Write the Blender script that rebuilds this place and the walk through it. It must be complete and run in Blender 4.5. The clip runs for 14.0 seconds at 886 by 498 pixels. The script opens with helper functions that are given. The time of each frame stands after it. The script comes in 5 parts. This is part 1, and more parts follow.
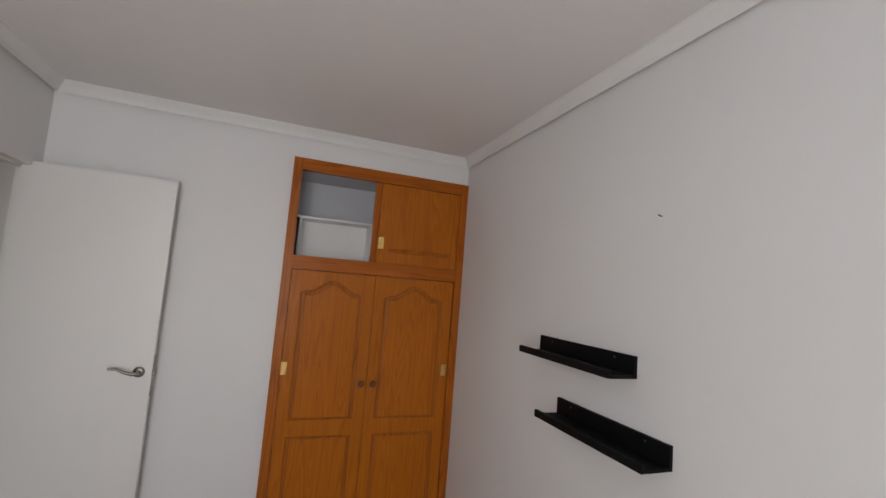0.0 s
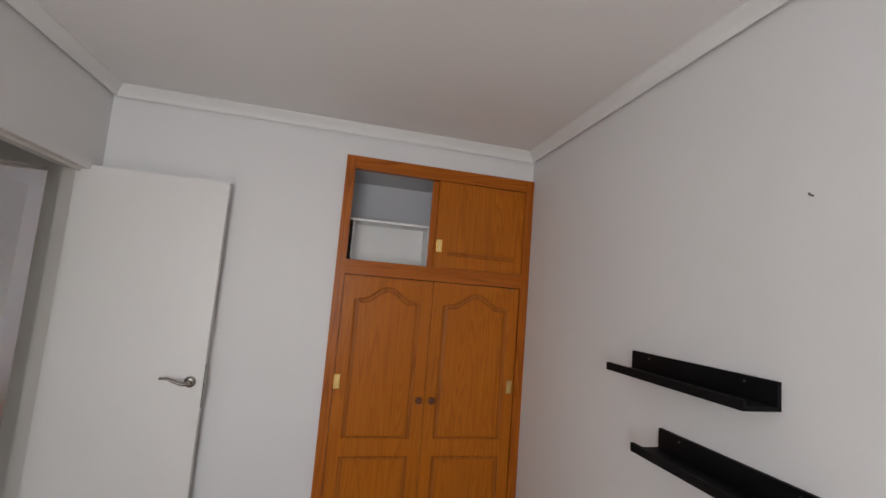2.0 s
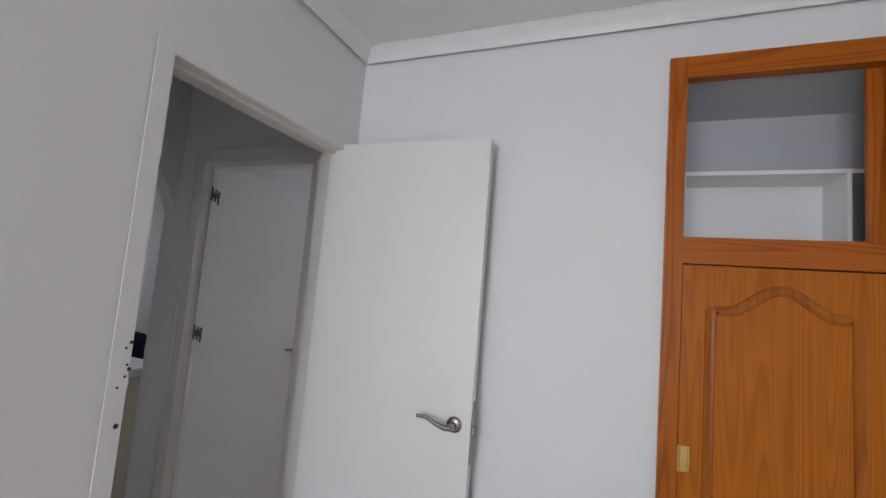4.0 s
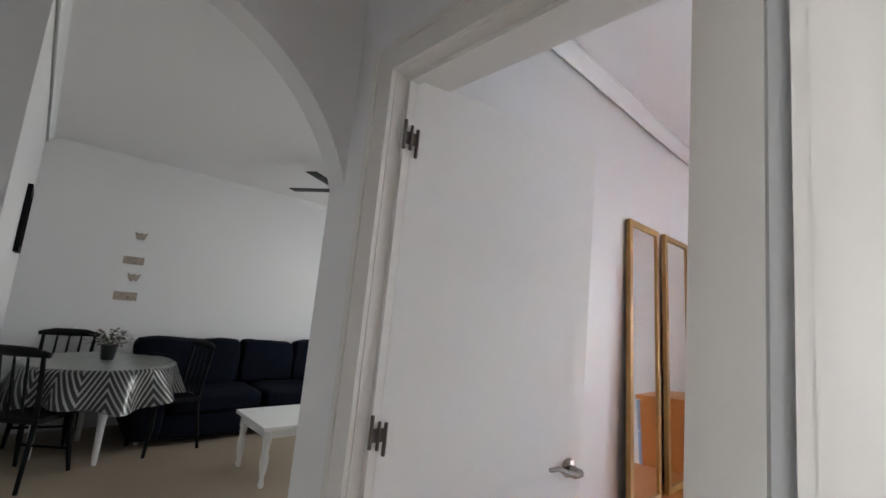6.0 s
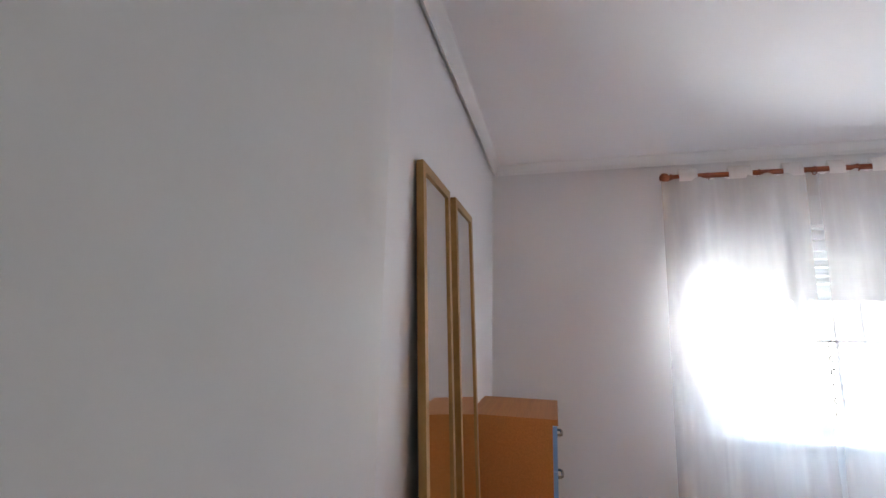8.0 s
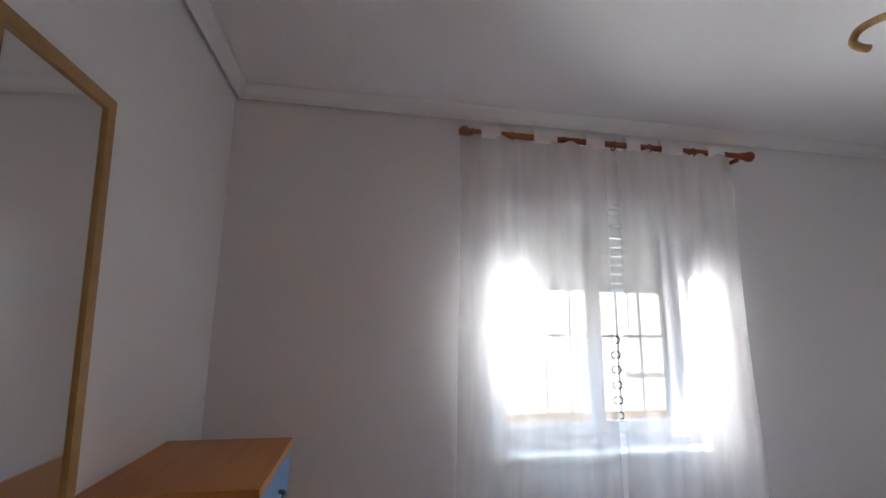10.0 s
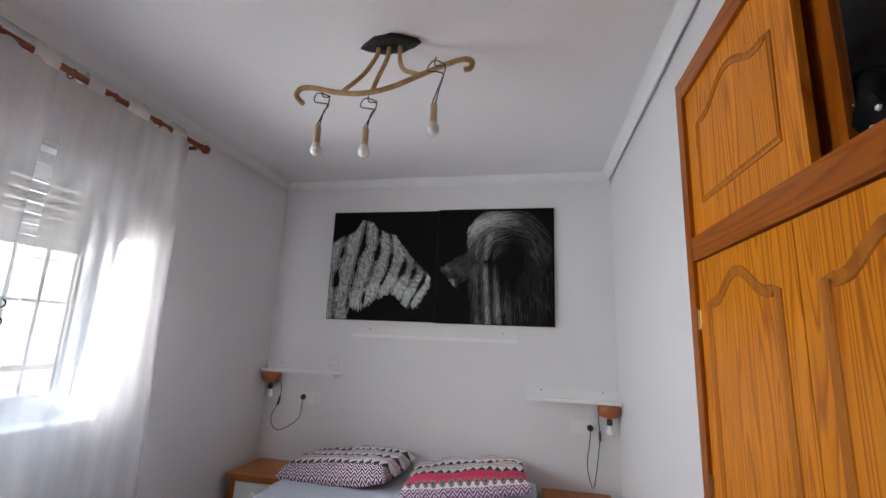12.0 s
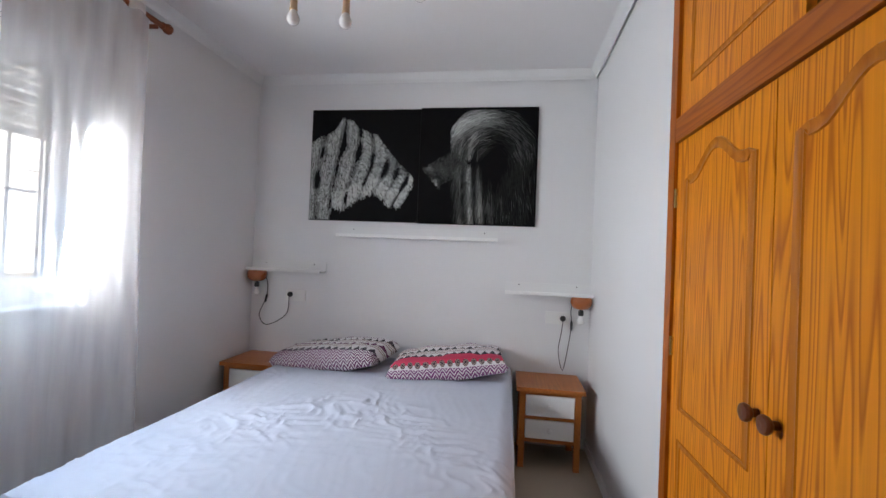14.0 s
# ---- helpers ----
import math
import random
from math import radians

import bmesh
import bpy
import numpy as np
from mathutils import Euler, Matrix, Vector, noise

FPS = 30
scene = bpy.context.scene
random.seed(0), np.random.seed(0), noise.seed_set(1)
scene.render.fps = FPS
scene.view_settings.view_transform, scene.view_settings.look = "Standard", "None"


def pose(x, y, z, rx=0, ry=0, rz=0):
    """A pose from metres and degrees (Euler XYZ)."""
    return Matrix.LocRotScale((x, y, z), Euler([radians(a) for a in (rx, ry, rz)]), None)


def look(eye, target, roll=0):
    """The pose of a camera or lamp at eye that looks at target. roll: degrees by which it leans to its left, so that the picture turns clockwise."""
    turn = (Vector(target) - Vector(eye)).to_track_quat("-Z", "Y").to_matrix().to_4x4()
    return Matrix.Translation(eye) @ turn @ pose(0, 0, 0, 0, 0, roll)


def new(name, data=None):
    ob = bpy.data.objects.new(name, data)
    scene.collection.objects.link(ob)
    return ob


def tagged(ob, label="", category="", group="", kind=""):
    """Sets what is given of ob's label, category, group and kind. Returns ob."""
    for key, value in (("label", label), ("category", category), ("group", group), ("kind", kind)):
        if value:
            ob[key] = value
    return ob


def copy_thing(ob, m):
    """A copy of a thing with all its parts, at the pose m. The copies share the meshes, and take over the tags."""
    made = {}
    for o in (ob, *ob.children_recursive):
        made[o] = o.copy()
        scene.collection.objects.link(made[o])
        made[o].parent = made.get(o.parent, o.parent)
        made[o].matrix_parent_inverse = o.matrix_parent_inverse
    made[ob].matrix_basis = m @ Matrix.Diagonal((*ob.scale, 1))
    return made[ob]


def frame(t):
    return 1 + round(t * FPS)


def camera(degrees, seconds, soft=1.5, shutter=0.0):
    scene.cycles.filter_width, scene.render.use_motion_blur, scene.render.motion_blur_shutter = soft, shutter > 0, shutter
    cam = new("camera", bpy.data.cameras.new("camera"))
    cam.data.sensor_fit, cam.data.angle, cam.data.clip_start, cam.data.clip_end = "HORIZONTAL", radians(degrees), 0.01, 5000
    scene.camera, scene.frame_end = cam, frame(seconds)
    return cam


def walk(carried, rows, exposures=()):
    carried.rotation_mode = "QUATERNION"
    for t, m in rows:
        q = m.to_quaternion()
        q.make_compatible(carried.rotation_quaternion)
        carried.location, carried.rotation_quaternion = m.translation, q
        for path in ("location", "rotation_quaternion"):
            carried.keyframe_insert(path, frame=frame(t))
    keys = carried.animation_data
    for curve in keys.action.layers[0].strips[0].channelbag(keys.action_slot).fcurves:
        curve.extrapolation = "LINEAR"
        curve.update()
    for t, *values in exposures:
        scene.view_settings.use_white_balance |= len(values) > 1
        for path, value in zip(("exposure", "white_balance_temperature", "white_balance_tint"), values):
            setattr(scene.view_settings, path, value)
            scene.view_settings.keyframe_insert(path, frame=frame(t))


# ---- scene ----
cam = camera(91.4, 14.0)
PATH = [
    (0, (1.138, -2.647, 1.588), (1.832, -0.779, 1.769), 4.6),
    (0.5, (1.155, -2.638, 1.585), (1.824, -0.763, 1.777), 4.6),
    (1, (1.158, -2.632, 1.583), (1.801, -0.749, 1.782), 4.6),
    (1.5, (1.168, -2.592, 1.58), (1.725, -0.682, 1.785), 4.6),
    (2, (1.174, -2.397, 1.564), (1.626, -0.46, 1.773), 4.7),
    (2.5, (1.175, -2.188, 1.532), (1.477, -0.222, 1.744), 4.8),
    (3, (1.228, -1.987, 1.524), (1.084, -0.001, 1.717), 4.8),
    (3.5, (1.162, -1.769, 1.474), (0.62, 0.147, 1.671), 4.5),
    (4, (1.004, -1.487, 1.495), (0.273, 0.365, 1.682), 4.7),
    (4.2, (0.932, -1.317, 1.437), (0.096, 0.482, 1.692), 5.1),
    (6.3, (-0.204, -0.409, 1.475), (-1.674, 0.919, 1.745), 5.5),
    (6.5, (-0.289, -0.321, 1.476), (-1.756, 1.011, 1.75), 5.4),
    (7, (-0.468, -0.133, 1.546), (-1.863, 1.271, 1.791), 4.5),
    (7.5, (-0.561, 0.063, 1.537), (-1.517, 1.798, 1.815), 3.0),
    (7.7, (-0.549, 0.120, 1.525), (-1.287, 1.952, 1.824), 2.2),
    (9.8, (-0.32, 0.99, 1.486), (-0.162, 2.955, 1.826), 0.6),
    (10, (-0.304, 1.036, 1.475), (0.034, 2.976, 1.822), 0.7),
    (10.2, (-0.328, 1.096, 1.432), (0.266, 2.968, 1.81), 0.2),
    (10.4, (-0.327, 1.105, 1.433), (0.54, 2.87, 1.8), 1.1),
    (10.5, (-0.343, 1.106, 1.43), (0.691, 2.779, 1.792), 1.1),
    (11, (-0.377, 1.081, 1.398), (1.264, 2.158, 1.779), 2.0),
    (11.5, (-0.402, 0.986, 1.361), (1.451, 1.628, 1.753), 2.1),
    (12, (-0.418, 0.99, 1.353), (1.502, 1.39, 1.742), 2.3),
    (12.5, (-0.419, 1.001, 1.333), (1.509, 1.376, 1.709), 2.5),
    (13, (-0.424, 1.004, 1.281), (1.513, 1.358, 1.628), 2.6),
    (13.5, (-0.426, 1.017, 1.22), (1.545, 1.317, 1.372), 2.3),
    (14, (-0.426, 1.008, 1.22), (1.551, 1.307, 1.246), 2.3),
]
walk(cam, [(t, look(eye, target, roll)) for t, eye, target, roll in PATH],
     ((0, 0.78, 6550, 10), (1.5, 0.84, 6550, 10), (2.6, 1.08, 6500, 10), (3.2, 1.17, 6250, 10), (4.2, 1.2, 6050, 9), (6.3, 2.35, 6300, 8),
      (7.1, 2.35, 6300, 8), (7.7, 1.9, 6300, 8), (9.8, 0.72, 6450, 9), (10.8, 0.46, 6500, 9.5), (11.5, 0.44, 6550, 10), (12.0, 0.72, 6500, 10), (14.0, 0.88, 6350, 9)))

# ---- world and light ----
world = bpy.data.worlds.new("world")
scene.world = world
world.use_nodes = True
wn = world.node_tree
sky = wn.nodes.new("ShaderNodeTexSky")
sky.sky_type, sky.sun_disc = "NISHITA", False
sky.sun_elevation, sky.sun_rotation = radians(48), radians(200)
wn.links.new(sky.outputs[0], wn.nodes["Background"].inputs[0])
wn.nodes["Background"].inputs[1].default_value = 0.14


def lamp(name, kind, energy, m, color=(1, 1, 1), **more):
    data = bpy.data.lights.new(name, kind)
    data.energy, data.color = energy, color
    for key, value in more.items():
        if key == "angle":
            data.angle = value
        if key == "spread":
            data.spread = value
        if key == "size":
            data.shape, data.size, data.size_y = "RECTANGLE", value[0], value[1]
    ob = new(name, data)
    ob.matrix_world = m
    return ob


lamp("sun", "SUN", 5.0, look((2, -6, 9), (0, 3, 0)), (1.0, 0.95, 0.87), angle=radians(0.5))
# area lamps added in each window's opening in place of daylight
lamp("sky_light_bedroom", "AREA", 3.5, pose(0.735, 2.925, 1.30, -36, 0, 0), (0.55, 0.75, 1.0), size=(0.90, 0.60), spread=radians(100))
# two narrow upright strips at the jambs, added to brighten the bedroom
for x, power in ((0.262, 17), (1.208, 16)):
    lamp("window_light_bedroom", "AREA", power, pose(x, 2.925, 1.33, -84, 0, 26), (0.95, 0.965, 1.0), size=(0.07, 0.76), spread=radians(134))
lamp("window_light_small_bedroom", "AREA", 21, pose(0.51, -4.06, 1.5, 102, 0, 0), (0.97, 0.975, 1.0), size=(0.9, 1.2))
# turned upwards to brighten the living room walls
lamp("window_light_living", "AREA", 5.6, pose(-3.4, 3.86, 1.5, -104, 0, 0), (0.93, 0.98, 1.0), size=(1.6, 1.3))

# ---- materials ----


def mat(name):
    m = bpy.data.materials.new(name)
    m.use_nodes = True
    return m, m.node_tree.nodes, m.node_tree.links, m.node_tree.nodes["Principled BSDF"]


def paint(name, c, rough=0.5, vary=0.06, scale=3.0, bump=0.1, fine=120, metal=0.0, spec=0.5, coat=0.0):
    """A painted or plain surface: colour drifting at two scales, with a fine relief."""
    m, n, l, b = mat(name)
    co = n.new("ShaderNodeTexCoord")
    big, small = n.new("ShaderNodeTexNoise"), n.new("ShaderNodeTexNoise")
    big.inputs["Scale"].default_value, big.inputs["Detail"].default_value = scale, 4
    small.inputs["Scale"].default_value, small.inputs["Detail"].default_value = fine, 3
    for t in (big, small):
        l.new(co.outputs["Object"], t.inputs["Vector"])
    add = n.new("ShaderNodeMath")
    add.operation = "MULTIPLY_ADD"
    l.new(small.outputs["Fac"], add.inputs[0])
    add.inputs[1].default_value = 0.35
    l.new(big.outputs["Fac"], add.inputs[2])
    ramp = n.new("ShaderNodeValToRGB")
    ramp.color_ramp.elements[0].position, ramp.color_ramp.elements[1].position = 0.35, 1.0
    ramp.color_ramp.elements[0].color = (*[x * (1 - vary) for x in c], 1)
    ramp.color_ramp.elements[1].color = (*[min(1, x * (1 + vary)) for x in c], 1)
    l.new(add.outputs[0], ramp.inputs[0])
    l.new(ramp.outputs[0], b.inputs["Base Color"])
    rr = n.new("ShaderNodeMapRange")
    rr.inputs["To Min"].default_value, rr.inputs["To Max"].default_value = max(0.02, rough - 0.06), min(1, rough + 0.06)
    l.new(big.outputs["Fac"], rr.inputs["Value"])
    l.new(rr.outputs[0], b.inputs["Roughness"])
    b.inputs["Metallic"].default_value = metal
    b.inputs["Specular IOR Level"].default_value = spec
    b.inputs["Coat Weight"].default_value = coat
    if bump:
        bp = n.new("ShaderNodeBump")
        bp.inputs["Strength"].default_value, bp.inputs["Distance"].default_value = bump, 0.002
        l.new(small.outputs["Fac"], bp.inputs["Height"])
        l.new(bp.outputs[0], b.inputs["Normal"])
    return m


def wood(name, light, dark, rings=9.0, rough=0.32, along="Z", coat=0.25, figure=0.8):
    """Varnished softwood: arched growth rings along one axis, fine streaks and pores, a new cut on each board."""
    m, n, l, b = mat(name)
    co, info = n.new("ShaderNodeTexCoord"), n.new("ShaderNodeObjectInfo")
    shift = n.new("ShaderNodeVectorMath")
    shift.operation = "MULTIPLY_ADD"
    l.new(info.outputs["Random"], shift.inputs[0])
    shift.inputs[1].default_value = (3.1, 2.3, 5.7)
    l.new(co.outputs["Object"], shift.inputs[2])
    i = "XYZ".index(along)
    mp, fine = n.new("ShaderNodeMapping"), n.new("ShaderNodeMapping")
    mp.inputs["Scale"].default_value = [0.34 if k == i else 6.5 for k in range(3)]
    fine.inputs["Scale"].default_value = [1.6 if k == i else 160 for k in range(3)]
    for t in (mp, fine):
        l.new(shift.outputs[0], t.inputs["Vector"])
    no = n.new("ShaderNodeTexNoise")
    no.inputs["Scale"].default_value, no.inputs["Detail"].default_value, no.inputs["Roughness"].default_value = 2.2, 1.2, 0.4
    l.new(mp.outputs[0], no.inputs["Vector"])
    k = n.new("ShaderNodeMath")
    k.operation = "MULTIPLY"
    k.inputs[1].default_value = rings * 2.9
    l.new(no.outputs["Fac"], k.inputs[0])
    fr = n.new("ShaderNodeMath")
    fr.operation = "FRACT"
    l.new(k.outputs[0], fr.inputs[0])
    ramp = n.new("ShaderNodeValToRGB")
    e = ramp.color_ramp.elements
    e[0].position, e[0].color = 0.0, (*light, 1)
    e[1].position, e[1].color = 1.0, (*light, 1)
    mid = e.new(0.78)
    mid.color = (*[a + (d - a) * figure for a, d in zip(light, dark)], 1)
    soft = e.new(0.45)
    soft.color = (*[a + (d - a) * 0.2 for a, d in zip(light, dark)], 1)
    l.new(fr.outputs[0], ramp.inputs[0])
    st = n.new("ShaderNodeTexNoise")
    st.inputs["Scale"].default_value, st.inputs["Detail"].default_value = 1.0, 3
    l.new(fine.outputs[0], st.inputs["Vector"])
    sr = n.new("ShaderNodeMapRange")
    sr.inputs["To Min"].default_value, sr.inputs["To Max"].default_value = 0.78, 1.18
    l.new(st.outputs["Fac"], sr.inputs["Value"])
    mul = n.new("ShaderNodeVectorMath")
    mul.operation = "MULTIPLY"
    l.new(ramp.outputs[0], mul.inputs[0])
    l.new(sr.outputs[0], mul.inputs[1])
    l.new(mul.outputs[0], b.inputs["Base Color"])
    b.inputs["Roughness"].default_value = rough
    b.inputs["Specular IOR Level"].default_value = 0.2
    b.inputs["Coat Weight"].default_value, b.inputs["Coat Roughness"].default_value = coat, 0.25
    bp = n.new("ShaderNodeBump")
    bp.inputs["Strength"].default_value, bp.inputs["Distance"].default_value = 0.12, 0.001
    l.new(st.outputs["Fac"], bp.inputs["Height"])
    l.new(bp.outputs[0], b.inputs["Normal"])
    return m


def sheer(name, c, clear, diffuse=0.965):
    """Thin woven voile: part open weave, part cloth that light shines through."""
    m, n, l, b = mat(name)
    n.remove(b)
    tr, tl, df = n.new("ShaderNodeBsdfTransparent"), n.new("ShaderNodeBsdfTranslucent"), n.new("ShaderNodeBsdfDiffuse")
    tl.inputs[0].default_value = df.inputs[0].default_value = (*c, 1)
    a, mix = n.new("ShaderNodeMixShader"), n.new("ShaderNodeMixShader")
    a.inputs[0].default_value = diffuse
    l.new(tl.outputs[0], a.inputs[1])
    l.new(df.outputs[0], a.inputs[2])
    co, wv = n.new("ShaderNodeTexCoord"), n.new("ShaderNodeTexNoise")
    mp = n.new("ShaderNodeMapping")
    mp.inputs["Scale"].default_value = (5, 5, 0.5)
    l.new(co.outputs["Object"], mp.inputs[0])
    l.new(mp.outputs[0], wv.inputs["Vector"])
    rr = n.new("ShaderNodeMapRange")
    rr.inputs["To Min"].default_value, rr.inputs["To Max"].default_value = 1 - clear - 0.08, 1 - clear + 0.08
    l.new(wv.outputs["Fac"], rr.inputs["Value"])
    l.new(rr.outputs[0], mix.inputs[0])
    l.new(tr.outputs[0], mix.inputs[1])
    l.new(a.outputs[0], mix.inputs[2])
    l.new(mix.outputs[0], n["Material Output"].inputs[0])
    return m


def glass(name, c=(1, 1, 1), rough=0.0):
    m, n, l, b = mat(name)
    b.inputs["Base Color"].default_value = (*c, 1)
    b.inputs["Transmission Weight"].default_value, b.inputs["Roughness"].default_value, b.inputs["IOR"].default_value = 1, rough, 1.1
    return m


def pattern(name, kind):
    """Printed cloth: rows of zigzags, scallops and discs across the pillow, or nested angular bands on the tablecloth."""
    m, n, l, b = mat(name)
    b.inputs["Roughness"].default_value = 0.85 if kind != "table" else 0.3
    co, sep = n.new("ShaderNodeTexCoord"), n.new("ShaderNodeSeparateXYZ")
    l.new(co.outputs["Object"], sep.inputs[0])

    def op(kind_, a, c=None, d=None):
        q = n.new("ShaderNodeMath")
        q.operation = kind_
        for i, v in enumerate((a, c, d)):
            if v is None:
                continue
            if isinstance(v, (int, float)):
                q.inputs[i].default_value = v
            else:
                l.new(v, q.inputs[i])
        return q.outputs[0]

    def mixc(f, a, c):
        q = n.new("ShaderNodeMix")
        q.data_type = "RGBA"
        l.new(f, q.inputs["Factor"])
        for s, v in (("A", a), ("B", c)):
            if isinstance(v, tuple):
                q.inputs[6 if s == "A" else 7].default_value = (*v, 1)
            else:
                l.new(v, q.inputs[6 if s == "A" else 7])
        return q.outputs[2]

    x, y, z = sep.outputs
    warp = n.new("ShaderNodeTexNoise")
    warp.inputs["Scale"].default_value = 9
    l.new(co.outputs["Object"], warp.inputs["Vector"])
    w = op("MULTIPLY_ADD", warp.outputs["Fac"], 0.02, -0.01)
    white, plum, ink = (0.70, 0.67, 0.68), (0.13, 0.03, 0.10), (0.035, 0.03, 0.04)
    pink, lilac, tan = (0.60, 0.045, 0.11), (0.22, 0.07, 0.20), (0.36, 0.27, 0.24)
    if kind == "table":
        ang = op("MULTIPLY", op("ARCTAN2", y, x), 1.75)
        d = op("MULTIPLY_ADD", z, -1.5, op("ABSOLUTE", op("SUBTRACT", op("FRACT", ang), 0.5)))
        stripe = op("GREATER_THAN", op("FRACT", op("MULTIPLY", d, 9.0)), 0.38)
        l.new(mixc(stripe, (0.30, 0.30, 0.285), (0.012, 0.012, 0.013)), b.inputs["Base Color"])
        return m
    u, v = op("ADD", x, w), op("ADD", op("ADD", y, op("MULTIPLY", z, 0.95)), w)
    tri = op("ABSOLUTE", op("SUBTRACT", op("FRACT", op("MULTIPLY", u, 22)), 0.5))
    row = op("FRACT", op("MULTIPLY", v, 15.0))
    zig = op("GREATER_THAN", op("MULTIPLY", tri, 1.7), row)
    lines = op("GREATER_THAN", op("FRACT", op("MULTIPLY", v, 40)), 0.55)
    herring = op("GREATER_THAN", op("FRACT", op("MULTIPLY_ADD", v, 48, op("MULTIPLY", tri, 2.6))), 0.40)
    disc = op("LESS_THAN", op("ADD", op("MULTIPLY", tri, tri), op("POWER", op("MULTIPLY", op("SUBTRACT", row, 0.5), 0.9), 2)), 0.13)
    rings = op("GREATER_THAN", op("FRACT", op("MULTIPLY", op("ADD", op("MULTIPLY", tri, tri), op("POWER", op("SUBTRACT", row, 0.5), 2)), 26)), 0.5)
    band = op("FLOOR", op("MULTIPLY", v, 15.0))
    a = mixc(zig, white, ink)
    h = mixc(herring, white, plum if kind == "plum" else lilac)
    s = mixc(lines, white, tan)
    dd = mixc(disc, mixc(op("GREATER_THAN", row, 0.45), white, pink), mixc(rings, ink, tan))
    flat = mixc(warp.outputs["Fac"], pink, (0.50, 0.035, 0.09))
    pz = mixc(zig, white, plum)
    out = h
    for lo, colour in ((-2.5, dd), (-1.5, flat), (-0.5, a), (0.5, s), (1.5, a), (2.5, s), (3.5, h)) if kind == "pink" else ((-2.5, h), (-1.5, a), (-0.5, s), (0.5, pz), (1.5, s), (2.5, a), (3.5, h)):
        out = mixc(op("GREATER_THAN", band, lo), out, colour)
    l.new(out, b.inputs["Base Color"])
    return m


WALL = paint("wall_paint", (0.745, 0.742, 0.745), 0.55, 0.02, 1.5, 0.12, 160)
CEIL = paint("ceiling_paint", (0.79, 0.775, 0.775), 0.6, 0.02, 1.2, 0.08, 140)
PLASTER = paint("plaster_moulding", (0.76, 0.76, 0.755), 0.5, 0.02, 4, 0.03)
LACQUER = paint("white_lacquer", (0.765, 0.752, 0.735), 0.40, 0.02, 2, 0.04, 60)
CASING = paint("casing_paint", (0.70, 0.675, 0.64), 0.35, 0.03, 5, 0.06)
PINE = wood("honey_pine", (0.78, 0.275, 0.010), (0.45, 0.110, 0.002), 5.6, 0.42, coat=0.05, figure=0.95)
PINE_RED = wood("red_pine", (0.46, 0.133, 0.005), (0.31, 0.076, 0.003), 5.0, 0.36, coat=0.10, figure=0.65)
PINE_X = wood("honey_pine_rail", (0.42, 0.112, 0.006), (0.24, 0.05, 0.002), 4, 0.36, "X", 0.12)
PINE_Z = wood("honey_pine_stile", (0.42, 0.112, 0.006), (0.24, 0.05, 0.002), 4, 0.36, "Z", 0.12)
# pine darkened to paint in the shade of recessed panel grooves
GROOVE_SHADE = wood("groove_shade_pine", (0.36, 0.105, 0.009), (0.25, 0.065, 0.005), 3, 0.4, coat=0.1)
GROOVE_SHADE_HONEY = wood("groove_shade_honey_pine", (0.50, 0.165, 0.012), (0.36, 0.095, 0.005), 3, 0.4, coat=0.1)
KNOB = paint("dark_turned_wood", (0.13, 0.040, 0.015), 0.42, 0.2, 30, 0.05, spec=0.3)
MELAMINE = wood("orange_melamine", (0.55, 0.235, 0.075), (0.45, 0.17, 0.045), 4, 0.4, "Y", 0.05, 0.22)
NIGHT = wood("cherry_wood", (0.45, 0.15, 0.035), (0.30, 0.085, 0.015), 5, 0.35, "Y", 0.15, 0.6)
BLUE = paint("blue_drawer", (0.20, 0.40, 0.72), 0.4, 0.05, 6, 0.03)
BLACK = paint("black_foil", (0.004, 0.004, 0.005), 0.55, 0.1, 8, 0.03, spec=0.15)
WHITEFOIL = paint("white_foil", (0.83, 0.83, 0.82), 0.35, 0.03, 8, 0.03)
BRASS = paint("brass", (0.80, 0.58, 0.25), 0.25, 0.08, 20, 0.03, metal=1)
CHROME = paint("satin_nickel", (0.34, 0.315, 0.29), 0.22, 0.06, 20, 0.02, metal=1)
BRONZE = paint("bronze_hinge", (0.11, 0.095, 0.085), 0.42, 0.2, 40, 0.1, metal=0.7)
MIRROR = paint("mirror_silver", (0.86, 0.88, 0.87), 0.02, 0.01, 2, 0.0, metal=1)
GOLD = paint("gilt_frame", (0.37, 0.22, 0.075), 0.42, 0.18, 25, 0.25, 260, metal=0.25)
BACKING = paint("dark_hardboard", (0.05, 0.04, 0.035), 0.8, 0.2, 10, 0.1)
VOILE = sheer("voile", (0.94, 0.93, 0.91), 0.58, 0.89)
HEADING = sheer("doubled_voile", (0.92, 0.90, 0.87), 0.30, 0.9)
PANE = glass("pane")
BULB = paint("frosted_bulb", (0.88, 0.88, 0.86), 0.25, 0.02, 10, 0.0, coat=0.3)
ALU = paint("white_aluminium", (0.80, 0.81, 0.82), 0.3, 0.02, 4, 0.02)
PVC = sheer("white_shutter_plastic", (0.85, 0.87, 0.88), 0.02, 0.7)
IRON = paint("white_iron", (0.80, 0.81, 0.81), 0.5, 0.08, 20, 0.1)
DARKIRON = paint("dark_iron", (0.018, 0.017, 0.016), 0.55, 0.3, 30, 0.15, spec=0.3)
ROD = wood("red_brown_rod", (0.24, 0.065, 0.022), (0.14, 0.03, 0.01), 8, 0.3, "X")
SHEET = paint("cotton_sheet", (0.54, 0.57, 0.66), 0.85, 0.03, 5, 0.2, 400, spec=0.2)
PLUM, PINK = pattern("plum_print", "plum"), pattern("pink_print", "pink")
CLOTH = pattern("angular_print", "table")
